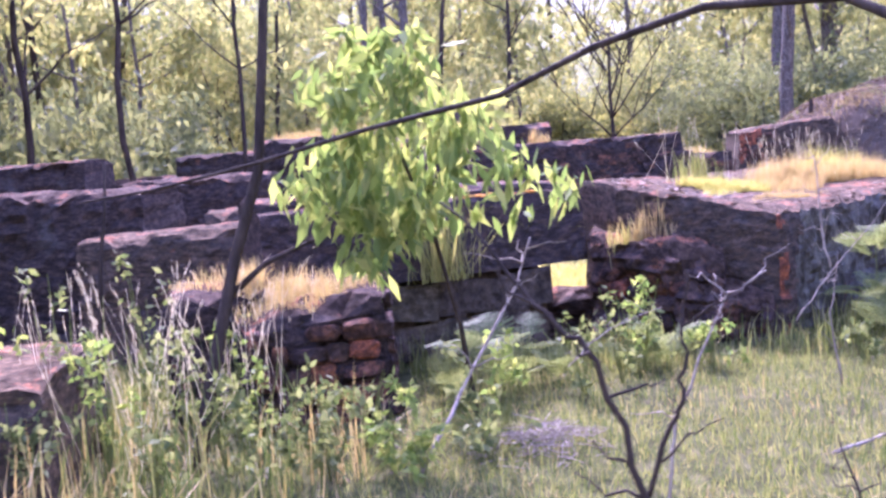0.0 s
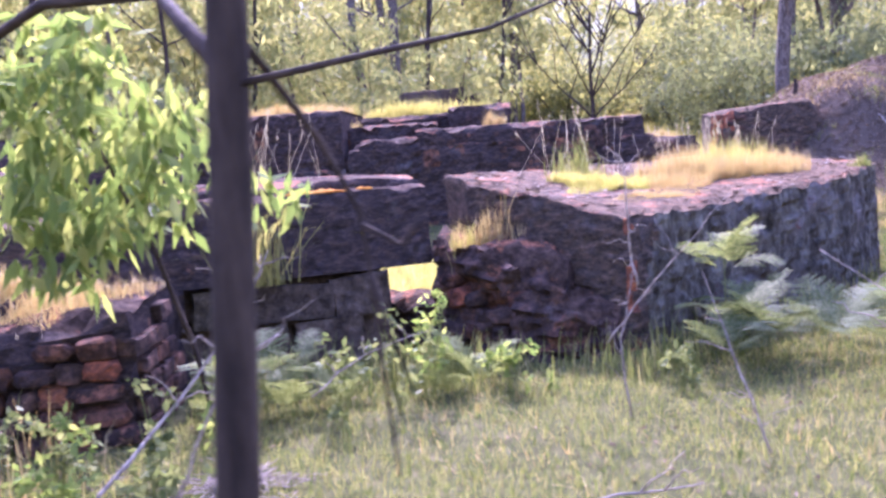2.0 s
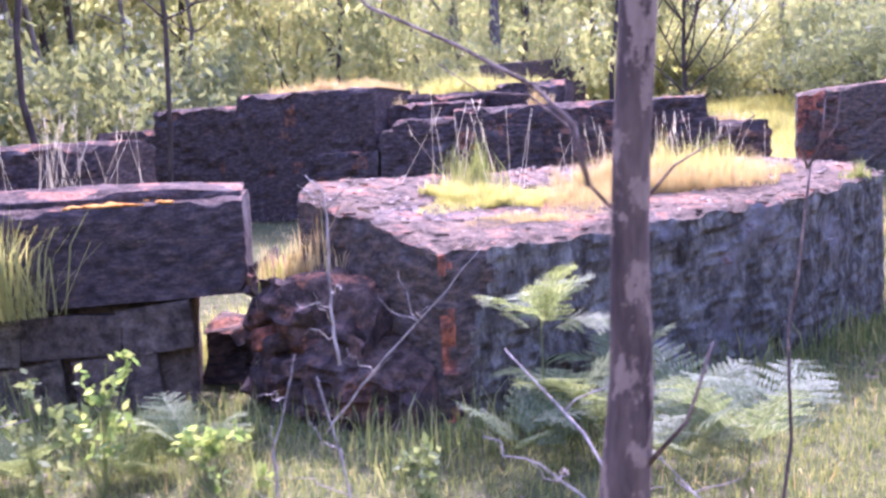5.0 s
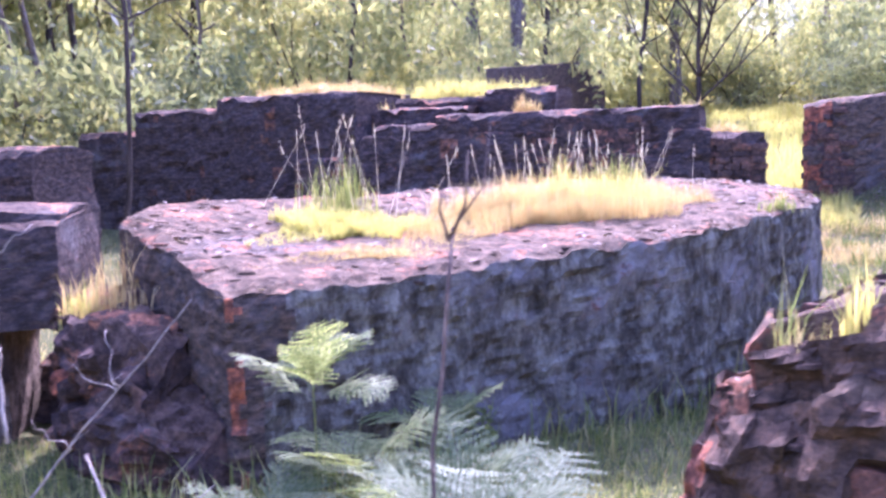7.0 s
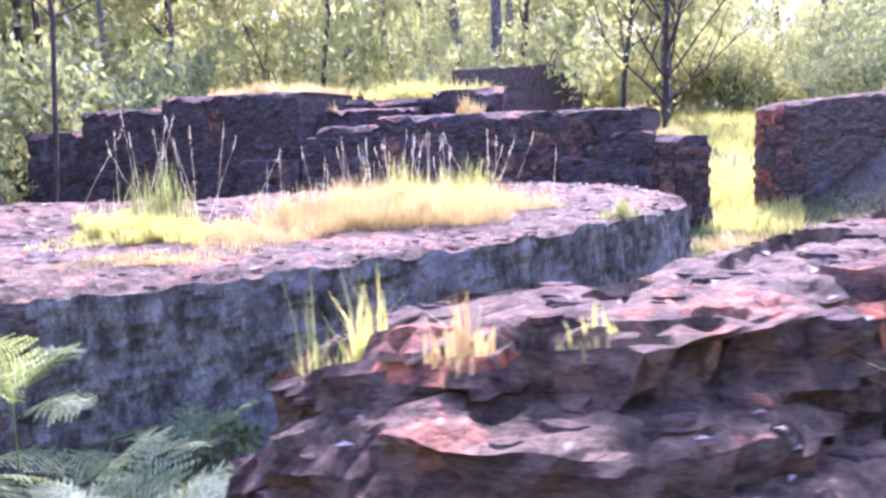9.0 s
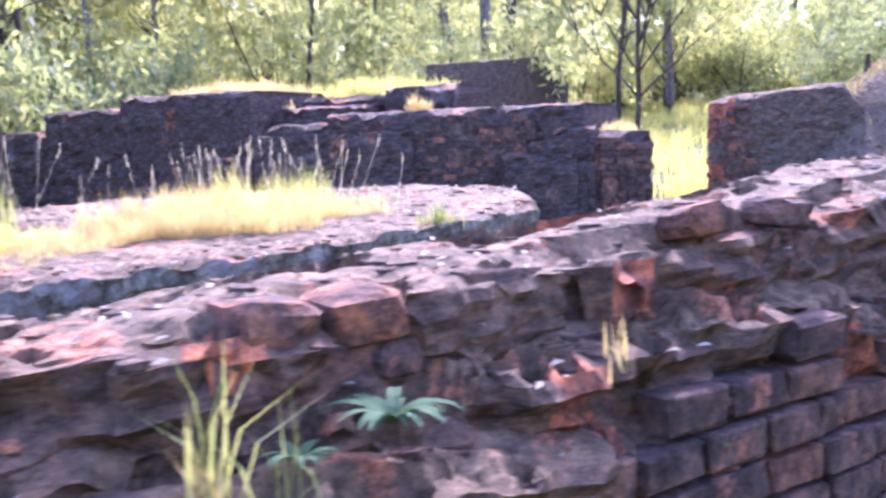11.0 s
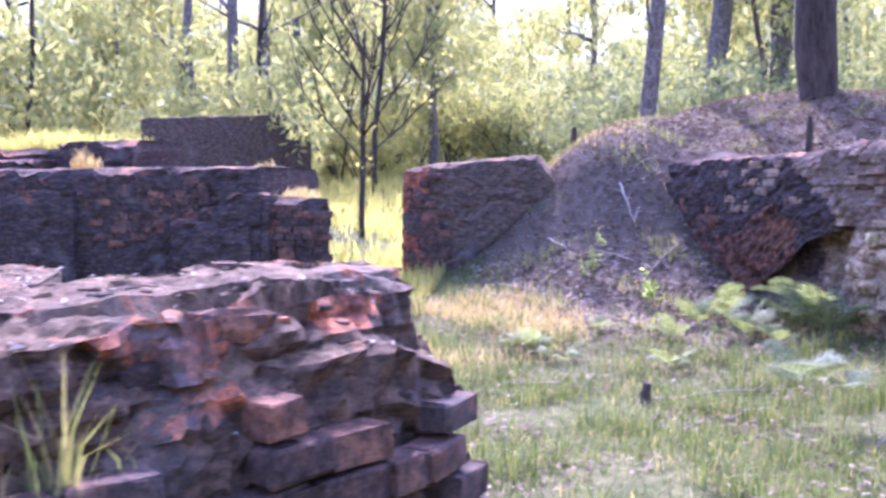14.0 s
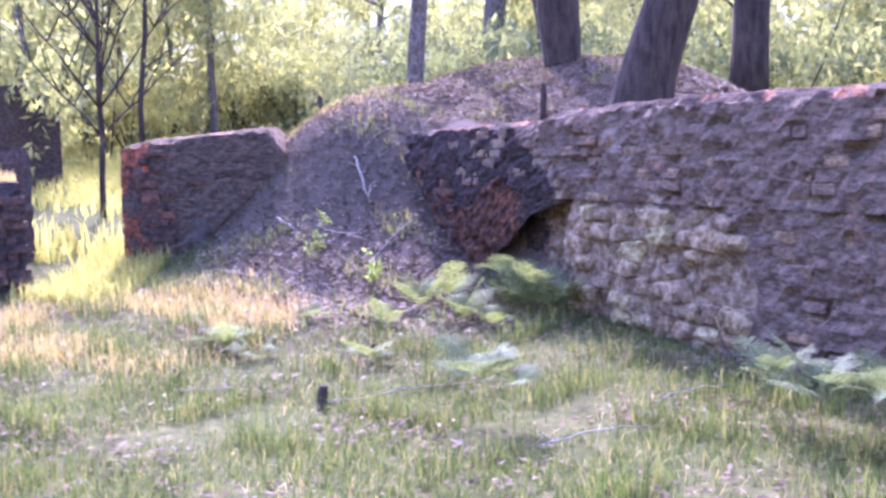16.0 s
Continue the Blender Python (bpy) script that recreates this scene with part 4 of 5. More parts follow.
def seed_stalks(name, n, cx, cy, rx, ry, surface, h, label, ang=0.0, stalk=None):
    """Thin stalks with pale feathery heads."""
    X, Y, Z = on_top(n, cx, cy, rx, ry, surface, ang)
    vs, fs = [], []
    for x, y, z in zip(X, Y, Z):
        hh = h * RNG.uniform(0.6, 1.1)
        lx, ly = RNG.normal(0, 0.24, 2) * hh
        w = 0.0011
        o = len(vs)
        top = (x + lx, y + ly, z + hh)
        vs += [(x - w, y, z - 0.01), (x + w, y, z - 0.01), (top[0] + w * 0.6, top[1], top[2]), (top[0] - w * 0.6, top[1], top[2])]
        fs.append((o, o + 1, o + 2, o + 3))
        for j in range(9):
            f = j / 9
            px, py, pz = top[0] + lx * 0.12 * f, top[1] + ly * 0.12 * f, top[2] - 0.02 + 0.075 * f * RNG.uniform(0.7, 1.2)
            a = RNG.uniform(0, 6.28)
            r = 0.005 * (1 - 0.5 * f)
            o = len(vs)
            vs += [(px, py, pz), (px + r * math.cos(a), py + r * math.sin(a), pz + 0.012), (px, py, pz + 0.026)]
            fs.append((o, o + 1, o + 2))
    return tagged(new(name, raw_mesh(name, vs, fs, M_SEED)), label, "grass", kind="stuff")


def on_ground(X, Y):
    return ground_at(X, Y)


top_grass("golden_grass_patch", 12000, 4.0, 8.8, 0.95, 0.5, ON_BLOCK, 0.25, M_STRAW, "golden dry grass on top of the block", 0.85, 0.0035, 0.5)
top_grass("green_grass_patch", 1300, 4.15, 9.0, 0.5, 0.3, ON_BLOCK, 0.36, M_YELLOW, "yellow-green grass standing in the golden patch", 0.85, 0.004, 0.35)
top_grass("green_grass_patch", 4500, 2.95, 7.98, 0.46, 0.3, ON_BLOCK, 0.13, M_YELLOW, "yellow-green grass on top of the block", 0.8, 0.005, 0.7)
top_grass("tawny_moss_patch", 2500, 3.3, 7.45, 0.5, 0.12, ON_BLOCK, 0.05, M_STRAW, "thin tawny grass near the block's edge", 0.75)
top_grass("tall_grass_tuft", 220, 2.8, 8.35, 0.2, 0.15, ON_BLOCK, 0.5, M_GRASS, "tuft of tall green grass on the block", 0, 0.006, 0.25)
top_grass("tall_grass_tuft", 420, 4.35, 9.5, 0.6, 0.12, ON_BLOCK, 0.34, M_GRASS, "tuft of tall green grass on the block", 0.8, 0.005, 0.3)
top_grass("small_grass_tuft", 160, 5.35, 9.15, 0.16, 0.1, ON_BLOCK, 0.15, M_GRASS, "small green grass tuft in a hollow of the block", 0.6, 0.007)
seed_stalks("seeding_grass", 16, 2.75, 8.35, 0.4, 0.2, ON_BLOCK, 0.5, "seeding grass stalks on the block")
seed_stalks("seeding_grass", 46, 4.0, 9.3, 0.95, 0.35, ON_BLOCK, 0.36, "seeding grass stalks on the block", 0.8)
top_grass("dry_top_grass", 2600, -0.35, 5.5, 0.5, 0.45, ON_FRONT, 0.2, M_STRAW, "dry grass on top of the low wall", 0, 0.005, 0.8)
top_grass("ledge_grass_tuft", 190, 2.04, 6.98, 0.26, 0.1, ON_LEDGE, 0.4, M_STRAW, "dry grass tuft on the ledge of the block", 0, 0.006, 0.35)
top_grass("ledge_grass_tuft", 110, 1.93, 7.0, 0.14, 0.1, ON_LEDGE, 0.3, M_YELLOW, "green grass tuft on the ledge of the block", 0, 0.006, 0.35)
top_grass("wall_top_grass", 5000, -1.6, 18.6, 1.3, 0.7, ON_BACK, 0.3, M_STRAW, "dry grass on top of the stepped wall", 0, 0.012)
top_grass("wall_top_grass", 2500, 0.6, 19.2, 1.0, 0.5, ON_BACK, 0.4, M_YELLOW, "pale green grass on top of the stepped wall", 0, 0.012)
top_grass("wall_top_grass", 700, 4.9, 17.6, 0.4, 0.3, ON_BACK, 0.16, M_STRAW, "dry grass on the low end of the stepped wall", 0, 0.01)
top_grass("wall_ledge_grass", 160, 2.1, 17.3, 0.2, 0.1, ON_BACK, 0.35, M_STRAW, "dry grass tuft on a ledge of the stepped wall", 0, 0.01)
# tufts rooted in the near wall
for i, (x, y, h, n, m) in enumerate([(6.4, 5.08, 0.34, 9, M_GRASS), (6.52, 5.14, 0.34, 6, M_GRASS), (6.4, 5.06, 0.14, 14, M_STRAW), (7.72, 7.0, 0.55, 34, M_GRASS), (7.72, 7.02, 0.42, 40, M_STRAW), (7.56, 6.86, 0.26, 22, M_STRAW), (7.58, 6.88, 0.28, 16, M_YELLOW), (5.35, 5.12, 0.36, 34, M_YELLOW),
                                     (5.2, 5.2, 0.3, 12, M_GRASS), (5.62, 4.95, 0.17, 26, M_STRAW), (5.85, 4.95, 0.16, 16, M_YELLOW), (6.95, 5.9, 0.14, 12, M_STRAW), (5.25, 5.15, 0.12, 60, M_STRAW)]):
    top_grass("grass_tuft", n * 2, x, y, 0.05, 0.045, ON_NEAR, h, m, "grass tuft rooted in the broken brickwork", 0, 0.006, 0.35, "grass tuft")


top_grass("grass_tuft", 130, 7.74, 7.03, 0.11, 0.07, ON_NEAR, 0.5, M_GRASS, "tall grass tuft rooted in a broken ledge", 0.9, 0.006, 0.3, "grass tuft")
top_grass("grass_tuft", 90, 7.6, 6.86, 0.07, 0.05, ON_NEAR, 0.36, M_STRAW, "dry grass tuft rooted in a broken ledge", 0.9, 0.005, 0.3, "grass tuft")


def flakes(name, n, x0, x1, y0, y1, surface, size, label):
    X, Y = RNG.uniform(x0, x1, n), RNG.uniform(y0, y1, n)
    Z = surface(X, Y)
    ok = ~np.isnan(Z)
    litter(name, X[ok], Y[ok], Z[ok], size, label, M_PALE_LEAF)


flakes("leaves_on_block", 1100, 1.8, 5.8, 6.4, 11.5, ON_BLOCK, 0.05, "pale dry leaves lying on the block")
flakes("leaves_on_near_wall", 900, 5, 8.4, 4.7, 8.4, ON_NEAR, 0.032, "pale dry leaves and flakes on the wall top")


# ---- trees ----
def tree_parts(root, trunk_pts, radii, branches=(), bark_mat=None, sides=10):
    bm = bmesh.new()
    tube(bm, trunk_pts, radii, sides)
    stem = part("trunk", mesh_from("trunk", bm, bark_mat, True), None, root)
    for pts, rr in branches:
        bm = bmesh.new()
        tube(bm, pts, rr, 7)
        part("branch", mesh_from("branch", bm, bark_mat, True), None, stem)
    return root


def taper(r0, r1, n):
    return [r0 + (r1 - r0) * i / n for i in range(n + 1)]


# dark sapling by the path, with its long branch
black = tagged(new("dark_sapling"), "slender dark-barked sapling with long low branches", "tree")
fk = (1.85, 1.47, 1.42)
tree_parts(black, sway((1.77, 1.47, -0.05), (1.95, 1.5, 4.2), 10, 0.03, 2), taper(0.034, 0.024, 10), [
    ([fk, (1.75, 1.6, 1.52), (1.67, 1.72, 1.6), (1.4, 1.9, 1.63), (1.15, 2.1, 1.58), (0.9, 2.3, 1.49), (0.5, 2.4, 1.43), (0.17, 2.43, 1.36), (-0.25, 2.75, 1.31), (-0.6, 3.0, 1.29)], taper(0.0145, 0.004, 9)),
    ([fk, (2.05, 1.47, 1.45), (2.2, 1.55, 1.48), (2.36, 1.6, 1.54)], taper(0.006, 0.002, 3)),
    ([(1.86, 1.5, 1.48), (1.9, 1.8, 1.35), (1.96, 1.82, 1.22), (1.97, 1.82, 1.1), (1.98, 1.82, 0.94), (1.995, 1.82, 0.75)], taper(0.007, 0.002, 5)), ([(1.97, 1.82, 1.11), (1.99, 1.82, 1.03), (2.03, 1.82, 0.9)], [0.005, 0.004, 0.002]),
    ([(1.96, 1.82, 1.2), (2.03, 1.8, 1.16), (2.07, 1.8, 1.22)], [0.005, 0.004, 0.002])], M_BARK)
# sapling with mottled peeling bark
tree_parts(tagged(new("peeling_sapling"), "leaning sapling with mottled peeling brown bark", "tree"), [(3.85, 3.36, -0.05), (3.9, 3.35, 0.22), (3.975, 3.32, 0.55), (4.03, 3.29, 0.85), (4.048, 3.28, 1.05), (4.052, 3.275, 1.25), (4.06, 3.265, 1.42), (4.075, 3.25, 1.6), (4.1, 3.24, 2.0), (4.16, 3.24, 2.9), (4.25, 3.25, 4.4)], [0.056, 0.05, 0.047, 0.041, 0.034, 0.029, 0.028, 0.028, 0.027, 0.025, 0.02],
           [([(4.045, 3.28, 1.3), (3.99, 3.3, 1.36), (3.96, 3.32, 1.45), (3.9, 3.33, 1.5), (3.82, 3.34, 1.51), (3.75, 3.36, 1.56)], taper(0.003, 0.001, 5)), ([(4.05, 3.27, 1.3), (4.12, 3.3, 1.38), (4.24, 3.3, 1.45)], [0.004, 0.002, 0.001]), ([(4.05, 3.28, 0.9), (4.13, 3.25, 1.0), (4.17, 3.25, 1.12)], [0.005, 0.003, 0.002]),
            ([(4.00, 3.20, 1.36), (3.98, 3.22, 1.45), (3.92, 3.24, 1.51), (3.80, 3.26, 1.58), (3.66, 3.28, 1.65), (3.61, 3.30, 1.70)], taper(0.0045, 0.002, 5))], M_PEEL)
tree_parts(tagged(new("thin_sapling"), "thin pale brown sapling with broken twigs", "tree"), sway((3.2, 2.24, -0.05), (3.34, 2.08, 3.6), 12, 0.05, 9), taper(0.02, 0.013, 12),
           [([(3.27, 2.17, 1.38), (3.24, 2.17, 1.42), (3.22, 2.18, 1.47)], [0.005, 0.003, 0.002]), ([(3.265, 2.18, 1.3), (3.3, 2.16, 1.18), (3.32, 2.15, 1.08), (3.345, 2.15, 1.04)], [0.011, 0.009, 0.008, 0.003])], M_PEEL)
tree_parts(tagged(new("leaning_sapling"), "dark leaning forked stem standing in the weeds", "tree"), [(-0.56, 3.95, -0.05), (-0.5, 4.02, 0.3), (-0.43, 4.1, 0.62), (-0.33, 4.15, 1.0), (-0.2, 4.22, 1.4), (-0.1, 4.2, 2.2), (0.0, 4.2, 3.2)], taper(0.035, 0.02, 6),
           [([(-0.38, 4.12, 0.8), (-0.2, 4.2, 0.95), (0.05, 4.3, 1.05)], [0.02, 0.014, 0.008])], M_BARK)
tree_parts(tagged(new("dark_young_tree"), "thin dark stem among tall weeds", "tree"), sway((-1.15, 4.3, -0.05), (-1.02, 4.45, 1.5), 6, 0.06, 12), taper(0.022, 0.006, 6), [], M_BARK)
tree_parts(tagged(new("dry_twig"), "dry upright twig in front of the block", "twig"), sway((4.37, 4.8, -0.02), (4.5, 4.82, 1.33), 8, 0.06, 15), taper(0.006, 0.004, 8), [([(4.49, 4.82, 1.3), (4.53, 4.82, 1.38), (4.54, 4.82, 1.5)], [0.005, 0.003, 0.0015]), ([(4.49, 4.82, 1.3), (4.47, 4.82, 1.37), (4.48, 4.82, 1.42)], [0.004, 0.003, 0.0015]), ([(4.51, 4.82, 1.34), (4.57, 4.83, 1.42), (4.59, 4.83, 1.56)], [0.003, 0.002, 0.001])], M_PEEL)

# leafy spray of the young gum
spray = tagged(new("young_gum"), "young gum with fresh drooping green leaves", "sapling")
tree_parts(spray, [(0.75, 4.9, -0.05), (0.7, 4.75, 0.5), (0.6, 4.6, 1.0), (0.45, 4.4, 1.5), (0.4, 4.3, 1.95)], taper(0.016, 0.006, 4), [], M_BARK, 6)
part("crown", join_leaves("crown", [leaves(1500, (0.43, 4.4, 1.33), (0.58, 0.45, 0.44), 0.13, 3, 1.2, hollow=0.2, aspect=0.3), leaves(380, (0.38, 4.25, 1.8), (0.3, 0.3, 0.25), 0.12, 4, 0.9)], M_BUSH), None, spray, "fresh drooping leaves")


def leafy_tree(name, label, h, r, crown_r, seed, n=2600, size=0.16, mat=None, low=0.35, bk=None):
    rng = random.Random(seed)
    root = tagged(new(name), label, "tree")
    pts = sway((0, 0, -0.2), (rng.uniform(-0.5, 0.5), rng.uniform(-0.4, 0.4), h), 10, 0.35, seed)
    br, sets = [], []
    for k in range(7):
        f = rng.uniform(low, 0.95)
        p = pts[int(f * 10)]
        a = rng.uniform(0, 6.28)
        q = p + Vector((math.cos(a), math.sin(a), rng.uniform(0.3, 0.9))) * crown_r * rng.uniform(0.6, 1.0)
        br.append((sway(p, q, 5, 0.2, seed + k), taper(r * 0.4, r * 0.08, 5)))
        sets.append(leaves(n // 7, tuple(q), (crown_r * 0.55, crown_r * 0.55, crown_r * 0.5), size, seed * 11 + k, 0.9))
    tree_parts(root, pts, taper(r, r * 0.45, 10), br, bk or M_PALE, 8)
    part("crown", join_leaves("crown", sets, mat or M_GUM), None, root)
    return root


def shrub(name, label, h, w, seed, n=2400, size=0.12, mat=None):
    rng = random.Random(seed)
    root = tagged(new(name), label, "shrub")
    sets = []
    for k in range(5):
        a = rng.uniform(0, 6.28)
        q = Vector((math.cos(a) * w * 0.5, math.sin(a) * w * 0.5, h * rng.uniform(0.35, 0.85)))
        bm = bmesh.new()
        tube(bm, sway((0, 0, -0.1), q, 5, 0.12, seed + k), taper(0.035, 0.01, 5), 6)
        part("stem", mesh_from("stem", bm, M_BARK, True), None, root)
        sets.append(leaves(n // 5, tuple(q), (w * 0.5, w * 0.5, h * 0.4), size, seed * 13 + k, 0.7))
    part("crown", join_leaves("crown", sets, mat or M_GUM), None, root)
    return root


forest = [leafy_tree("gum_tree", "tall slender gum tree with thin grey-green crown", 9, 0.12, 2.2, 101, 2600, 0.26), leafy_tree("gum_tree", "tall slender gum tree with thin grey-green crown", 12, 0.17, 2.8, 102, 2600, 0.3, bk=M_BARK),
          leafy_tree("gum_tree", "tall slender gum tree with thin grey-green crown", 7, 0.08, 1.9, 103, 2600, 0.25, low=0.2)]
bushes = [shrub("forest_shrub", "grey-green understorey shrub of the forest", 2.6, 2.4, 201, 2200, 0.19), shrub("forest_shrub", "yellow-green understorey shrub of the forest", 2.0, 2.0, 202, 2000, 0.17, M_YELLOW),
          shrub("forest_shrub", "grey-green understorey shrub of the forest", 4.2, 3.0, 203, 2800, 0.22)]
bushes.append(shrub("forest_shrub", "dull green bushy tree at the forest edge", 3.4, 3.0, 204, 3000, 0.2, M_DEEP))
rng = random.Random(5)


def plant(proto, x, y, rot, s, group):
    z = float(ground_at(np.array(x), np.array(y)))
    proto = tagged(proto, group=group)
    ob = copy_thing(proto, pose(x, y, z, 0, 0, rot))
    ob.scale = (s, s, s)
    return ob


spots = []
for k in range(80):
    x, y = rng.uniform(-30, 40), rng.uniform(29, 70)
    spots.append((x, y))
    plant(forest[k % 3], x, y, rng.uniform(0, 360), rng.uniform(0.8, 1.3), "trees of the forest")
for k in range(140):
    x, y = rng.uniform(-24, 34), rng.uniform(26, 58)
    if mound_at(x, y) > 0.5 or (1.5 < x < 7.5 and y < 40):
        continue
    plant(bushes[k % 3], x, y, rng.uniform(0, 360), rng.uniform(0.7, 1.3), "shrubs of the forest")
for k in range(40):
    x, y = rng.uniform(-16, -6.5), rng.uniform(6, 24)
    plant(bushes[(0, 3, 0, 1)[k % 4]] if k % 3 else forest[2], x, y, rng.uniform(0, 360), rng.uniform(0.8, 1.2), "shrubs of the forest")
for k in range(60):
    x, y = rng.uniform(8, 34), rng.uniform(27, 48)
    plant(bushes[3 if k % 5 else 1], x, y, rng.uniform(0, 360), rng.uniform(0.8, 1.4), "shrubs of the forest")
for k in range(45):
    x, y = rng.uniform(-15, -5.6), rng.uniform(12.5, 27)
    plant(bushes[(0, 3, 0, 1)[k % 4]] if k % 3 else forest[2], x, y, rng.uniform(0, 360), rng.uniform(0.8, 1.3), "shrubs of the forest")
for k in range(34):
    x, y = rng.uniform(-6, 18), rng.uniform(40.5, 50)
    plant(bushes[(0, 1, 1, 3)[k % 4]], x, y, rng.uniform(0, 360), rng.uniform(0.8, 1.3), "shrubs of the forest")
for p in forest + bushes:
    p.location = (rng.uniform(-20, -10), rng.uniform(30, 45), 2.0)


# ---- single trees ----
def bare_tree(name, label, base, h, spread, r, seed, mat, limbs=6, lean=(0, 0), start=0.3, depth=2):
    """A tree of many thin bare limbs that fork upwards."""
    rng = random.Random(seed)
    root = tagged(new(name), label, "tree")
    b = Vector(base)
    top = b + Vector((lean[0], lean[1], h * 0.75))
    pts = sway(b - Vector((0, 0, 0.1)), top, 8, 0.08, seed)
    br = []
    for k in range(limbs):
        f = start + (1 - start) * k / limbs
        p = pts[int(f * 8)]
        a = rng.uniform(0, 6.28)
        q = p + Vector((math.cos(a) * spread, math.sin(a) * spread * 0.6, h * rng.uniform(0.28, 0.5)))
        line = sway(p, q, 7, 0.12, seed + k * 3)
        br.append((line, taper(r * 0.4, r * 0.08, 7)))
        for j in range(depth):
            p2 = line[rng.randint(2, 5)]
            a = rng.uniform(0, 6.28)
            q2 = p2 + Vector((math.cos(a) * spread * 0.5, math.sin(a) * spread * 0.4, h * rng.uniform(0.12, 0.35)))
            br.append((sway(p2, q2, 5, 0.07, seed + k * 7 + j), taper(r * 0.25, r * 0.07, 5)))
    return tree_parts(root, pts, taper(r, r * 0.5, 8), br, mat, 8)


fern_seed = random.Random(17)
gz = lambda x, y: float(ground_at(np.array(float(x)), np.array(float(y))))
fork = bare_tree("forked_sapling", "dark forked sapling with fine upswept bare limbs", (4.25, 23.3, gz(4.25, 23.3)), 5.0, 1.7, 0.06, 31, M_BARK, 11, (0.1, 0), 0.4, 4)
part("crown", join_leaves("crown", [leaves(260, (4.3, 23.3, 3.6), (1.4, 1.0, 1.3), 0.10, 77, 0.6)], M_YELLOW), None, fork, "sparse small leaves")

# large trunks on the mound
big = tagged(new("leaning_gum"), "massive dark leaning gum trunk on the mound", "tree")
tree_parts(big, [(12.15, 17.5, 1.5), (12.2, 17.45, 2.1), (12.32, 17.4, 2.6), (12.55, 17.35, 3.3), (12.9, 17.3, 4.4), (13.3, 17.2, 6.5)], [0.46, 0.36, 0.31, 0.29, 0.27, 0.24], [([(12.7, 17.33, 3.7), (12.45, 17.3, 4.3), (12.3, 17.3, 5.4)], [0.16, 0.13, 0.09]), ([(12.0, 17.3, 1.75), (11.8, 17.0, 1.62), (11.65, 16.8, 1.5)], [0.16, 0.1, 0.03])], M_BARK, 16)
second = tagged(new("thick_gum"), "thick dark gum trunk behind the mound", "tree")
tree_parts(second, [(11.75, 20.6, 2.2), (11.75, 20.6, 2.9), (11.7, 20.6, 3.6), (11.7, 20.6, 5.0), (11.6, 20.6, 8.0)], [0.34, 0.27, 0.3, 0.27, 0.22], [([(11.72, 20.6, 5.2), (12.3, 20.4, 6.6), (12.7, 20.3, 8.0)], [0.14, 0.1, 0.06])], M_BARK, 14)
third = tagged(new("thick_gum"), "thick dark gum trunk behind the mound", "tree")
tree_parts(third, [(14.5, 21, 2.0), (14.55, 21, 3.0), (14.6, 21, 4.5), (14.8, 21, 8.0)], [0.32, 0.27, 0.25, 0.2], [], M_BARK, 14)
for x, y, r, h, lx in [(-1.6, 30, 0.14, 9, -0.5), (-0.85, 30, 0.17, 10, 0.15), (-11.9, 32, 0.2, 9, 0.4), (-7.75, 21, 0.09, 7, -0.7), (-7.9, 25, 0.1, 7, 0.6), (-10.3, 32, 0.22, 9, 0.3), (-1.5, 40, 0.2, 11, 0.1), (-2.1, 40, 0.16, 11, -0.2),
                    (-9.3, 22, 0.1, 7, -0.3), (9.5, 27, 0.2, 9, 0.3), (-4.2, 26, 0.07, 6, 0.5), (2.2, 33, 0.08, 7, 0.5), (-13, 24, 0.13, 8, 0.2), (-5.4, 13.5, 0.06, 6, 0.2), (-3.6, 13.0, 0.05, 6, -0.2), (-2.6, 14.0, 0.04, 5, 0.3), (11.6, 34, 0.34, 10, 0.3), (13.0, 34, 0.3, 10, 0.9), (-0.1, 29, 0.08, 8, 0.9), (16.2, 27, 0.12, 8, 0.4)]:
    t = tagged(new("slender_gum"), "slender grey gum trunk rising out of the view", "tree", "slender gums")
    z = gz(x, y)
    pts = sway((x, y, z - 0.2), (x + lx, y, z + h), 8, 0.25, x * 3.1 + y)
    rg = random.Random(int(x * 10 + y))
    br = []
    for k in range(4):
        p = pts[rg.randint(3, 7)]
        a = rg.uniform(0, 6.28)
        br.append((sway(p, p + Vector((math.cos(a) * 1.2, math.sin(a) * 0.8, rg.uniform(0.5, 1.6))), 5, 0.15, k + x), taper(r * 0.4, r * 0.08, 5)))
    tree_parts(t, pts, taper(r, r * 0.6, 8), br, M_PALE if r > 0.12 else M_BARK, 9)

# short posts left standing on the mound
for x, y, h, r in [(11.2, 18.3, 0.42, 0.04), (8.2, 21.2, 0.3, 0.045), (12.9, 16.6, 0.4, 0.035), (9.05, 12.84, 0.17, 0.04)]:
    bm = bmesh.new()
    z = gz(x, y)
    tube(bm, sway((x, y, z - 0.1), (x + 0.02, y, z + h), 5, 0.02, x), [r, r * 1.05, r * 0.95, r, r * 0.9, r * 0.7], 8)
    tagged(new("stump_post", mesh_from("stump_post", bm, M_BARK)), "short dark weathered stump post in the ground", "post")


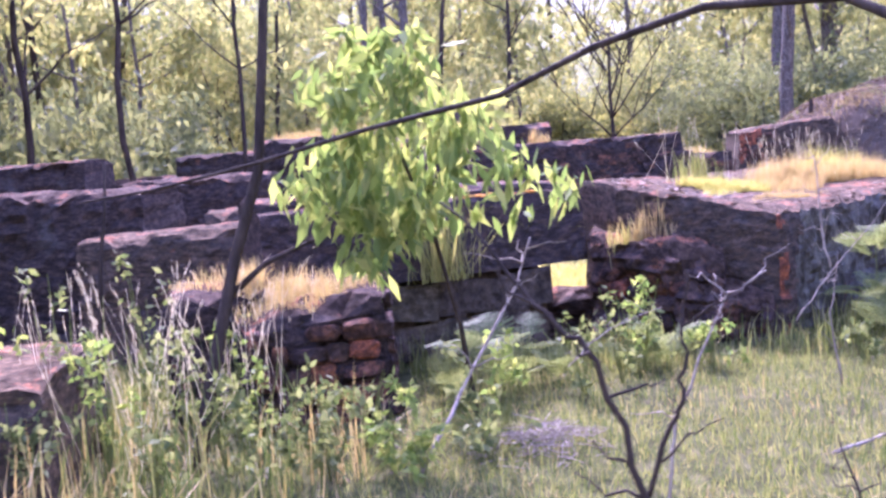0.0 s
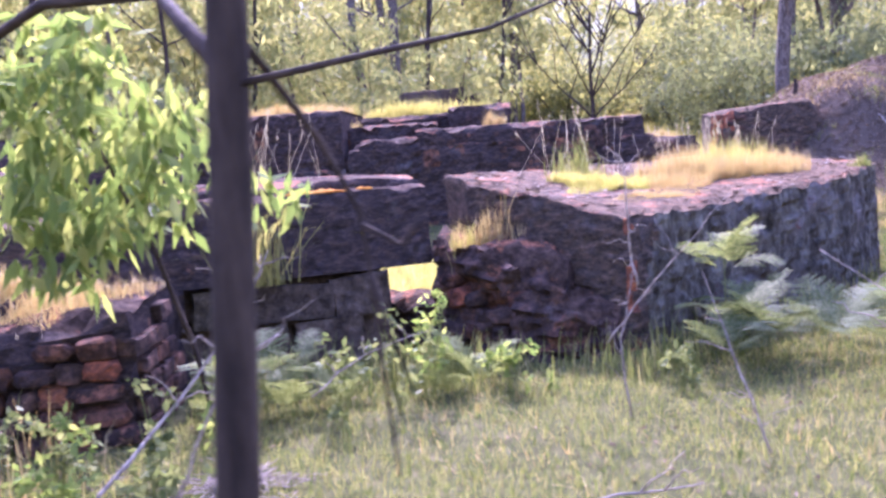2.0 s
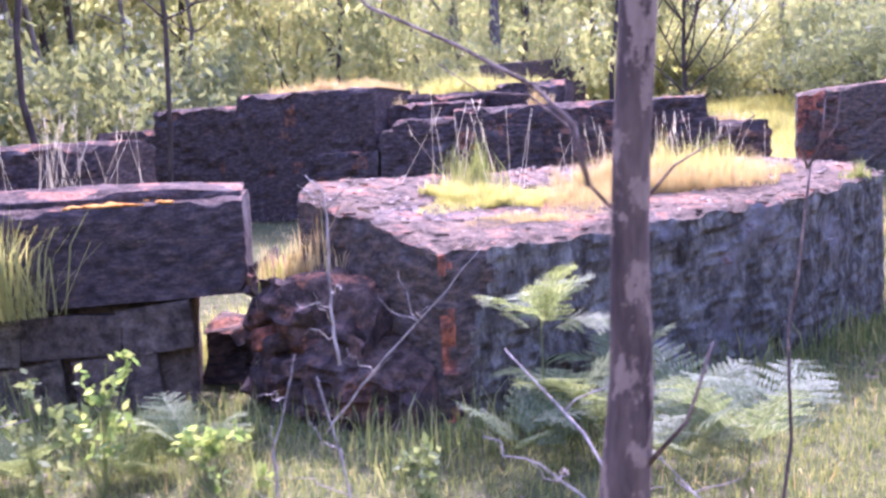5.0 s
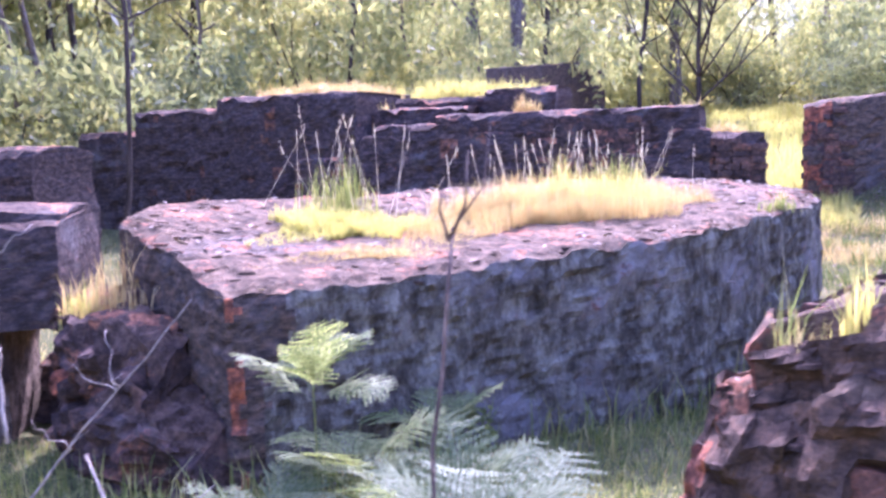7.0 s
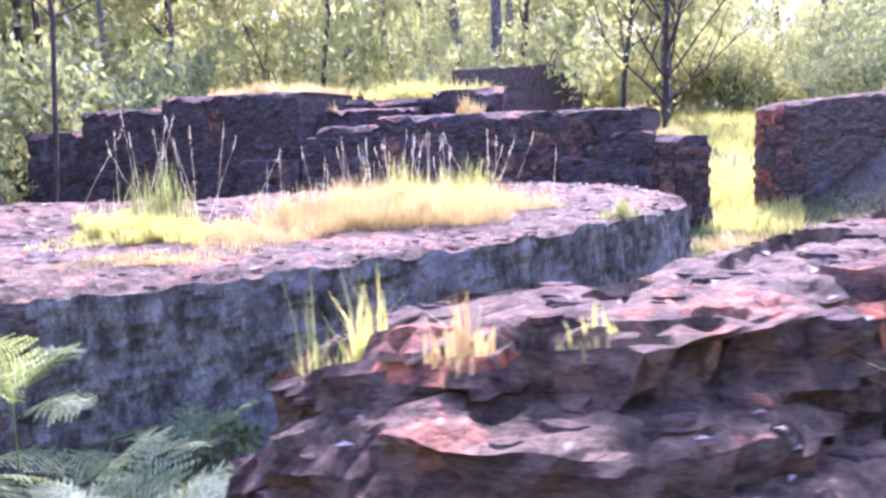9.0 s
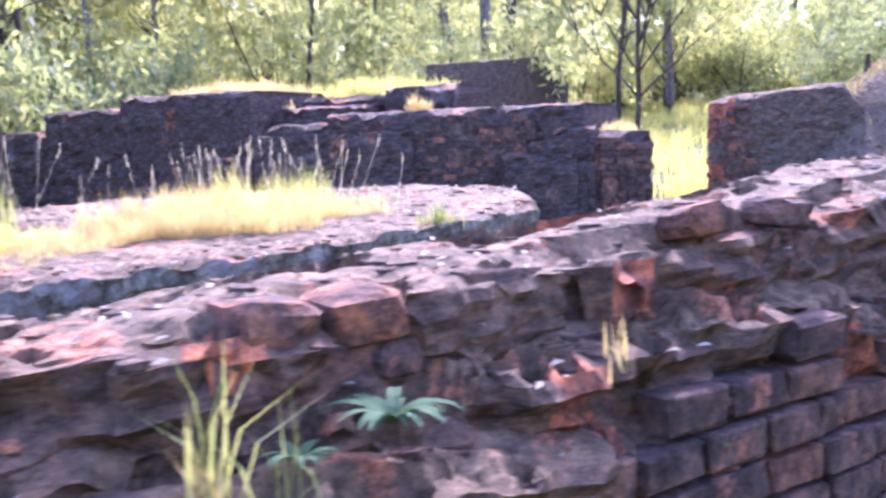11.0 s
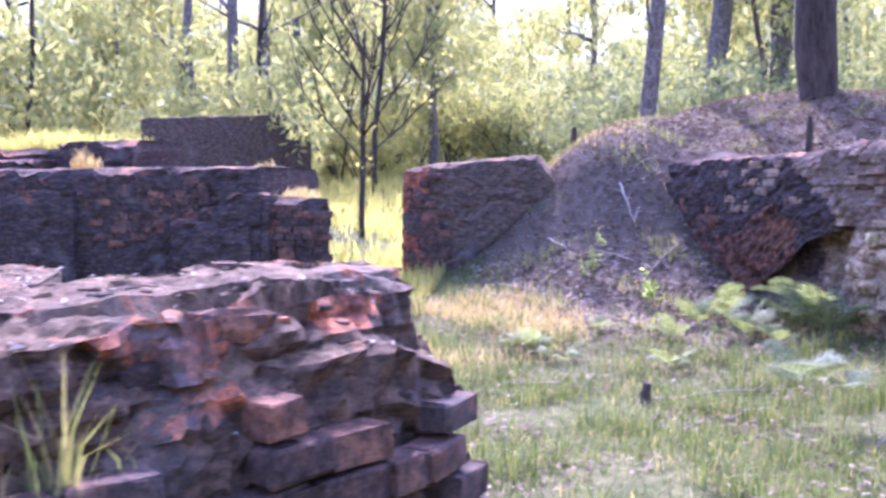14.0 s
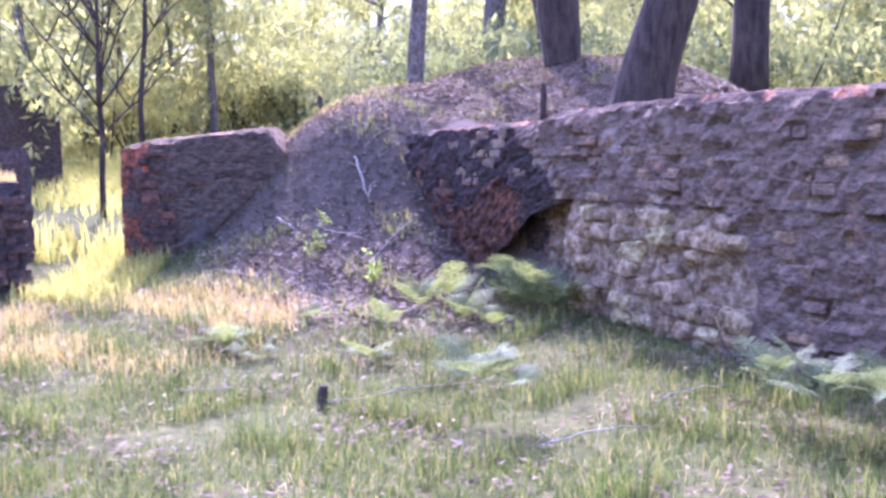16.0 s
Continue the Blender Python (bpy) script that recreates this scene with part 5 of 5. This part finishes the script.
# ---- ferns ----
def frond_mesh(seed, length=0.6, pairs=15, curl=0.5, mat=M_FERN):
    rng = random.Random(seed)
    vs, fs = [], []

    def tri(a, b, c):
        o = len(vs)
        vs.extend([tuple(a), tuple(b), tuple(c)])
        fs.append((o, o + 1, o + 2))
    pts = []
    for i in range(pairs + 1):
        f = i / pairs
        pts.append(Vector((length * (f - 0.25 * curl * f * f), 0.03 * math.sin(f * 3 + seed), length * (0.75 * f - curl * 0.9 * f * f))))
    for a, b in zip(pts, pts[1:]):
        o = len(vs)
        w = 0.0022
        vs.extend([tuple(a + Vector((0, w, 0))), tuple(a - Vector((0, w, 0))), tuple(b - Vector((0, w, 0))), tuple(b + Vector((0, w, 0)))])
        fs.append((o, o + 1, o + 2, o + 3))
    for i in range(3, pairs):
        f = i / pairs
        plen = length * 0.42 * math.sin(math.pi * min(1, (1 - f) * 0.78 + 0.06)) * rng.uniform(0.85, 1.1)
        d = (pts[i + 1] - pts[i]).normalized()
        for s in (-1, 1):
            u = (Vector((0, s, 0)) + d * 0.55 + Vector((0, 0, -0.12 + rng.uniform(-0.15, 0.1)))).normalized()
            v = d
            m = 9
            for j in range(m):
                g = j / m
                c = pts[i] + u * plen * g
                ll = plen * 0.2 * (1 - g * 0.8)
                for s2 in (-1, 1):
                    tri(c, c + u * plen / m * 0.9, c + u * plen / m * 0.5 + v * s2 * ll + Vector((0, 0, rng.uniform(-0.25, 0.1) * ll)))
    return raw_mesh("frond", vs, fs, mat)


FRONDS = [frond_mesh(i, 0.62, 15, 0.35 + 0.12 * i) for i in range(4)]
PALE_FRONDS = [frond_mesh(i + 10, 0.62, 15, 0.3 + 0.12 * i, M_FERN_PALE) for i in range(4)]
fern_rng = random.Random(77)


def fern(x, y, z, size, n, label="green bracken fern with arching fronds", stalk=0.0, fronds=FRONDS):
    root = tagged(empty("fern", x, y, z), label, "fern")
    if stalk:
        bm = bmesh.new()
        tube(bm, sway((0, 0, -0.02), (0, 0, stalk), 4, 0.03, x), taper(0.005, 0.003, 4), 5)
        part("stalk", mesh_from("stalk", bm, M_FERN), None, root)
    for k in range(n):
        o = new("frond", fern_rng.choice(fronds))
        o.parent = root
        s = size * fern_rng.uniform(0.7, 1.15)
        o.matrix_local = pose(0, 0, stalk * fern_rng.uniform(0.8, 1.0), fern_rng.uniform(-15, 15), (12 if stalk else 0) - fern_rng.uniform(5, 40), 360 * k / n + fern_rng.uniform(-30, 30)) @ Matrix.Scale(s, 4)
    return root


fern(3.5, 6.25, 0.0, 0.75, 8, stalk=0.62)
fern(3.78, 6.95, 0.0, 0.6, 6, stalk=0.2)
fern(3.6, 6.45, 0.0, 0.7, 6, stalk=0.2)
for x, y, s, n in [(3.75, 6.2, 0.75, 6), (4.1, 6.05, 0.7, 6), (3.45, 5.9, 0.6, 5), (4.25, 6.5, 0.5, 4)]:
    fern(x, y, gz(x, y), s, n, "pale sunlit bracken at the foot of the block", 0.1, PALE_FRONDS)
for x, y, s, n in [(2.0, 5.75, 0.7, 6), (1.75, 5.6, 0.5, 5), (0.95, 5.4, 0.7, 6), (1.25, 5.55, 0.5, 5), (0.65, 5.3, 0.5, 5)]:
    fern(x, y, gz(x, y), s, n)
for x, y, s, n in [(8.0, 14.7, 0.7, 6), (8.35, 14.3, 0.5, 5), (10.9, 15.5, 1.0, 6), (10.6, 15.7, 0.8, 5), (9.3, 14.1, 0.5, 5), (9.7, 15.9, 0.6, 5), (10.1, 15.4, 0.7, 6), (10.0, 16.2, 0.7, 5), (9.4, 15.2, 0.5, 5), (10.35, 15.1, 0.6, 5), (8.7, 15.5, 0.45, 4)]:
    fern(x, y, gz(x, y), s, n)
for x, y, s, n in [(10.05, 12.25, 0.6, 7), (10.3, 12.0, 0.45, 5), (12.0, 11.6, 0.7, 8), (12.25, 11.4, 0.6, 7), (11.8, 11.85, 0.5, 6), (12.4, 11.0, 0.6, 6), (10.75, 15.55, 0.6, 6), (11.0, 15.2, 0.5, 5), (10.5, 15.9, 0.55, 5)]:
    fern(x, y, gz(x, y), s, n, "pale grey-green bracken in the clearing", 0.3, PALE_FRONDS)
for x, y, s, n in [(4.35, 5.45, 0.8, 7), (4.1, 5.3, 0.7, 6), (0.9, 5.2, 0.55, 5), (0.75, 5.1, 0.5, 4), (1.05, 5.3, 0.45, 4)]:
    fern(x, y, gz(x, y), s, n, "sun-bleached pale bracken beside the ruins", 0.28, PALE_FRONDS)


# ---- dead branches ----
def dead_branch(name, pts, r, seed, label, mat=None, twigs=5, tw=0.3):
    rng = random.Random(seed)
    root = tagged(new(name), label, "branch")
    line = []
    for a, b in zip(pts, pts[1:]):
        seg = sway(a, b, 4, 0.03, seed + len(line))
        line += seg[:-1]
    line.append(Vector(pts[-1]))
    bm = bmesh.new()
    tube(bm, line, taper(r, r * 0.35, len(line) - 1), 6)
    stem = part("stem", mesh_from("stem", bm, mat or M_DEAD, True), None, root)
    for k in range(twigs):
        p = line[rng.randint(1, len(line) - 2)]
        a = rng.uniform(0, 6.28)
        q = p + Vector((math.cos(a), math.sin(a) * 0.6, rng.uniform(0.1, 0.9))) * tw * rng.uniform(0.5, 1.1)
        bm = bmesh.new()
        tube(bm, sway(p, q, 5, 0.05, seed * 3 + k), taper(r * 0.5, r * 0.15, 5), 5)
        part("twig", mesh_from("twig", bm, mat or M_DEAD, True), None, stem)
    return root


dead_branch("dead_sapling", [(1.13, 1.4, -0.02), (1.1, 1.4, 0.58), (1.02, 1.4, 0.87), (0.95, 1.42, 0.94), (0.86, 1.45, 1.05), (0.73, 1.5, 1.21)], 0.009, 1, "bare dead sapling with crooked twigs", M_BARK, 5, 0.16)
dead_branch("dead_sapling", [(1.13, 1.42, -0.02), (1.1, 1.42, 0.56), (1.16, 1.4, 0.73), (1.19, 1.4, 0.8), (1.19, 1.4, 0.9), (1.21, 1.4, 1.04)], 0.007, 2, "bare dead sapling with crooked twigs", M_BARK, 4, 0.14)
dead_branch("dead_sapling", [(1.3, 2.4, 0.0), (1.36, 2.4, 0.5), (1.54, 2.42, 0.86), (1.66, 2.42, 0.92)], 0.006, 3, "bare dead sapling with pale crooked twigs", None, 7, 0.16)
dead_branch("dead_sapling", [(1.95, 2.5, 0.0), (1.93, 2.5, 0.2), (1.88, 2.52, 0.38)], 0.006, 11, "small bare dark stem in the grass", M_BARK, 3, 0.15)
dead_branch("fallen_branch", [(0.5, 3.7, 0.02), (0.75, 4.3, 0.35), (1.0, 4.6, 0.7), (1.1, 4.7, 0.95)], 0.011, 5, "pale dead branch leaning among the weeds", None, 8, 0.3)
dead_branch("fallen_branch", [(1.25, 4.7, 0.25), (1.5, 4.8, 0.42), (1.8, 4.9, 0.5)], 0.006, 12, "pale dead branch lying over the ferns", None, 5, 0.2)
dead_branch("fallen_branch", [(4.35, 3.9, 0.02), (4.1, 4.2, 0.35), (3.85, 4.5, 0.6), (3.6, 4.7, 0.8)], 0.007, 7, "pale dead branch leaning by the path", None, 5, 0.22)
dead_branch("dead_sapling", [(3.25, 4.3, 0.0), (3.15, 4.5, 0.4), (3.05, 4.55, 0.75)], 0.006, 8, "thin dead stem beside the block", None, 6, 0.2)
dead_branch("dead_sapling", [(2.75, 4.9, 0.0), (2.72, 4.95, 0.4), (2.8, 5.0, 0.72)], 0.006, 13, "thin dead stem beside the block", None, 5, 0.18)
dead_branch("fallen_branch", [(2.71, 5.50, 0.28), (2.92, 5.52, 0.53), (3.17, 5.54, 0.79), (3.40, 5.56, 1.04)], 0.0055, 41, "long pale dead branch propped against the ledge", None, 5, 0.2)
dead_branch("dead_sapling", [(2.86, 5.30, 0.61), (2.83, 5.32, 0.83), (2.83, 5.34, 1.05), (2.82, 5.36, 1.25), (2.74, 5.38, 1.33)], 0.007, 42, "bare pale dead stem before the lintel", None, 7, 0.22)
dead_branch("fallen_branch", [(4.11, 4.40, 0.13), (3.93, 4.42, 0.37), (3.73, 4.44, 0.53), (3.57, 4.46, 0.60)], 0.006, 44, "curved pale dead branch over the ferns", None, 4, 0.16)
dead_branch("fallen_branch", [(4.7, 4.4, 0.02), (4.3, 4.6, 0.25), (4.0, 4.9, 0.45)], 0.006, 9, "pale dead branch lying by the path", None, 4, 0.2)
for i, (a, b) in enumerate([((8.0, 18.0, 0), (8.35, 17.5, 0)), ((8.9, 18.6, 0), (9.1, 18.0, 0)), ((9.0, 12.9, 0), (10.2, 13.2, 0)), ((7.4, 17.2, 0), (8.0, 16.6, 0)), ((9.6, 12.2, 0), (9.9, 12.6, 0)), ((11.2, 12.4, 0), (11.9, 12.9, 0)), ((2.2, 3.5, 0), (2.9, 3.9, 0)), ((9.6, 17.8, 0), (9.2, 17.1, 0)), ((10.2, 18.6, 0), (9.8, 18.1, 0)), ((8.6, 17.6, 0), (9.1, 17.4, 0)), ((7.9, 13.4, 0), (8.7, 13.2, 0)), ((10.4, 11.6, 0), (11.1, 11.9, 0)), ((9.3, 19.2, 0), (9.0, 18.7, 0))]):
    pa, pb = (a[0], a[1], gz(a[0], a[1]) + 0.02), (b[0], b[1], gz(b[0], b[1]) + 0.04)
    dead_branch("fallen_stick", [pa, ((pa[0] + pb[0]) / 2, (pa[1] + pb[1]) / 2, (pa[2] + pb[2]) / 2 + 0.03), pb], 0.018 if i < 2 else 0.01, 20 + i, "dry fallen stick on the leaf litter", None, 2, 0.2)


# ---- small plants on the walls ----
def rosette(x, y, z, size, n, label):
    root = tagged(empty("rosette_weed", x, y, z), label, "weed")
    for k in range(n):
        a, L = 2 * math.pi * k / n + fern_rng.uniform(-0.3, 0.3), size * fern_rng.uniform(0.6, 1.1)
        bm = bmesh.new()
        rows = []
        for i in range(6):
            f = i / 5
            w = L * 0.1 * math.sin(math.pi * min(1, f * 0.9 + 0.08)) + 0.001
            c = Vector((math.cos(a) * L * f, math.sin(a) * L * f, L * (1.0 * f - 0.8 * f * f) + 0.01))
            t = Vector((-math.sin(a), math.cos(a), 0)) * w
            rows.append((bm.verts.new(c + t + Vector((0, 0, 0.25 * w))), bm.verts.new(c), bm.verts.new(c - t + Vector((0, 0, 0.25 * w)))))
        for p, q in zip(rows, rows[1:]):
            bm.faces.new((p[0], p[1], q[1], q[0]))
            bm.faces.new((p[1], p[2], q[2], q[1]))
        part("leaf", mesh_from("leaf", bm, M_ROSETTE), None, root)
    return root


rz = ON_NEAR(np.array([6.62, 7.12, 6.5]), np.array([5.36, 6.1, 5.22]))
for (x, y), z, s, n in zip([(6.62, 5.36), (7.12, 6.1), (6.5, 5.22)], rz, (0.13, 0.07, 0.08), (26, 9, 16)):
    rosette(x, y, float(z) if z == z else 1.0, s, n, "grey-green leafy rosette weed in the brickwork")

# orange lichen on the lintel
ON_LINTEL = drop_on(lintel)
bm = bmesh.new()
for k in range(26):
    fx = RNG.normal(0, 0.13)
    x, y = 0.98 + fx * 0.9, 6.885 + fx * 0.42 + abs(RNG.normal(0, 0.03))
    zz = ON_LINTEL(np.array([x]), np.array([y]))[0]
    c = Vector((x, y, (zz if zz == zz else 1.17) + 0.004))
    bmesh.ops.create_icosphere(bm, subdivisions=1, radius=RNG.uniform(0.02, 0.045), matrix=Matrix.Translation(c) @ Matrix.Diagonal((1, 1, 0.3, 1)))
part("lichen", mesh_from("lichen", bm, M_LICHEN), None, lintel, "bright orange lichen crust")

# long grass hanging from the pier
gx = RNG.normal(0.6, 0.1, 130)
blades("hanging_grass", gx, 6.46 + (gx - 0.6) * 0.45 + RNG.normal(0, 0.04, 130), np.full(130, 0.6), RNG.uniform(0.3, 0.72, 130), 0.008, M_YELLOW, 0.75, "long arching grass tuft in front of the lintel", "grass tuft")
seed_stalks("pale_seed_weeds", 90, -0.9, 4.3, 0.8, 0.7, on_ground, 0.85, "tall pale seeding weeds before the slab")
seed_stalks("pale_seed_weeds", 30, 0.3, 7.4, 0.5, 0.3, lambda X, Y: np.full(len(X), 1.25), 0.45, "seeding grass stalks above the lintel")


def weed(x, y, h, seed):
    """A leafy upright herb."""
    root = tagged(empty("leafy_weed", x, y, gz(x, y)), "leafy green weed with pale upright stems", "weed")
    r = random.Random(seed)
    for k in range(4):
        q = Vector((r.uniform(-0.14, 0.14), r.uniform(-0.14, 0.14), h * r.uniform(0.7, 1.1)))
        bm = bmesh.new()
        tube(bm, sway((0, 0, 0), q, 4, 0.03, seed + k), taper(0.005, 0.002, 4), 5)
        part("stem", mesh_from("stem", bm, M_FERN), None, root)
    part("foliage", join_leaves("foliage", [leaves(150, (0, 0, h * 0.55), (0.16, 0.16, h * 0.5), 0.055, seed, 0.2, hollow=0.05, aspect=0.5)], M_BUSH if seed % 3 == 0 else M_FERN), None, root)
    return root


for i, (x, y, h) in enumerate([(0.35, 3.9, 0.4), (0.1, 3.7, 0.35), (0.65, 4.2, 0.45), (0.9, 4.5, 0.5), (1.6, 5.2, 0.55), (1.35, 5.0, 0.4), (0.5, 3.6, 0.25), (-0.2, 3.6, 0.35), (0.8, 3.9, 0.25), (1.75, 5.4, 0.6), (3.1, 5.5, 0.25), (-0.6, 3.5, 0.4), (-0.9, 3.8, 0.8), (-1.2, 4.1, 0.9), (-0.7, 4.3, 0.7), (-1.5, 4.4, 0.8), (-0.4, 3.9, 0.6), (-1.0, 4.8, 0.9), (-0.6, 4.9, 0.7), (-1.4, 3.6, 0.6), (-1.8, 4.0, 0.7), (-0.3, 4.2, 0.5), (0.0, 4.0, 0.45), (-1.1, 3.4, 0.5), (2.2, 5.5, 0.3), (0.2, 4.3, 0.4), (8.6, 17.0, 0.5), (9.2, 16.4, 0.4), (3.9, 7.2, 0.3)]):
    weed(x, y, h, 300 + i)

# heap of dead twigs by the track
bm = bmesh.new()
for k in range(220):
    x, y = RNG.normal(1.05, 0.16), RNG.normal(4.0, 0.12)
    z = gz(x, y) + 0.12 * math.exp(-((x - 1.05) ** 2 + (y - 4) ** 2) / 0.05) * RNG.uniform(0.2, 1)
    a = RNG.uniform(0, 6.28)
    d = Vector((math.cos(a), math.sin(a), RNG.normal(0, 0.15))) * RNG.uniform(0.05, 0.14)
    tube(bm, [Vector((x, y, z)), Vector((x, y, z)) + d], [0.003, 0.002], 4)
tagged(new("twig_heap", mesh_from("twig_heap", bm, M_DEAD)), "small heap of dry twigs and bark in the grass", "twig heap", kind="stuff")


# ---- bricks and stones of the walls ----
for job in BRICK_LAY:
    lay_now(*job)
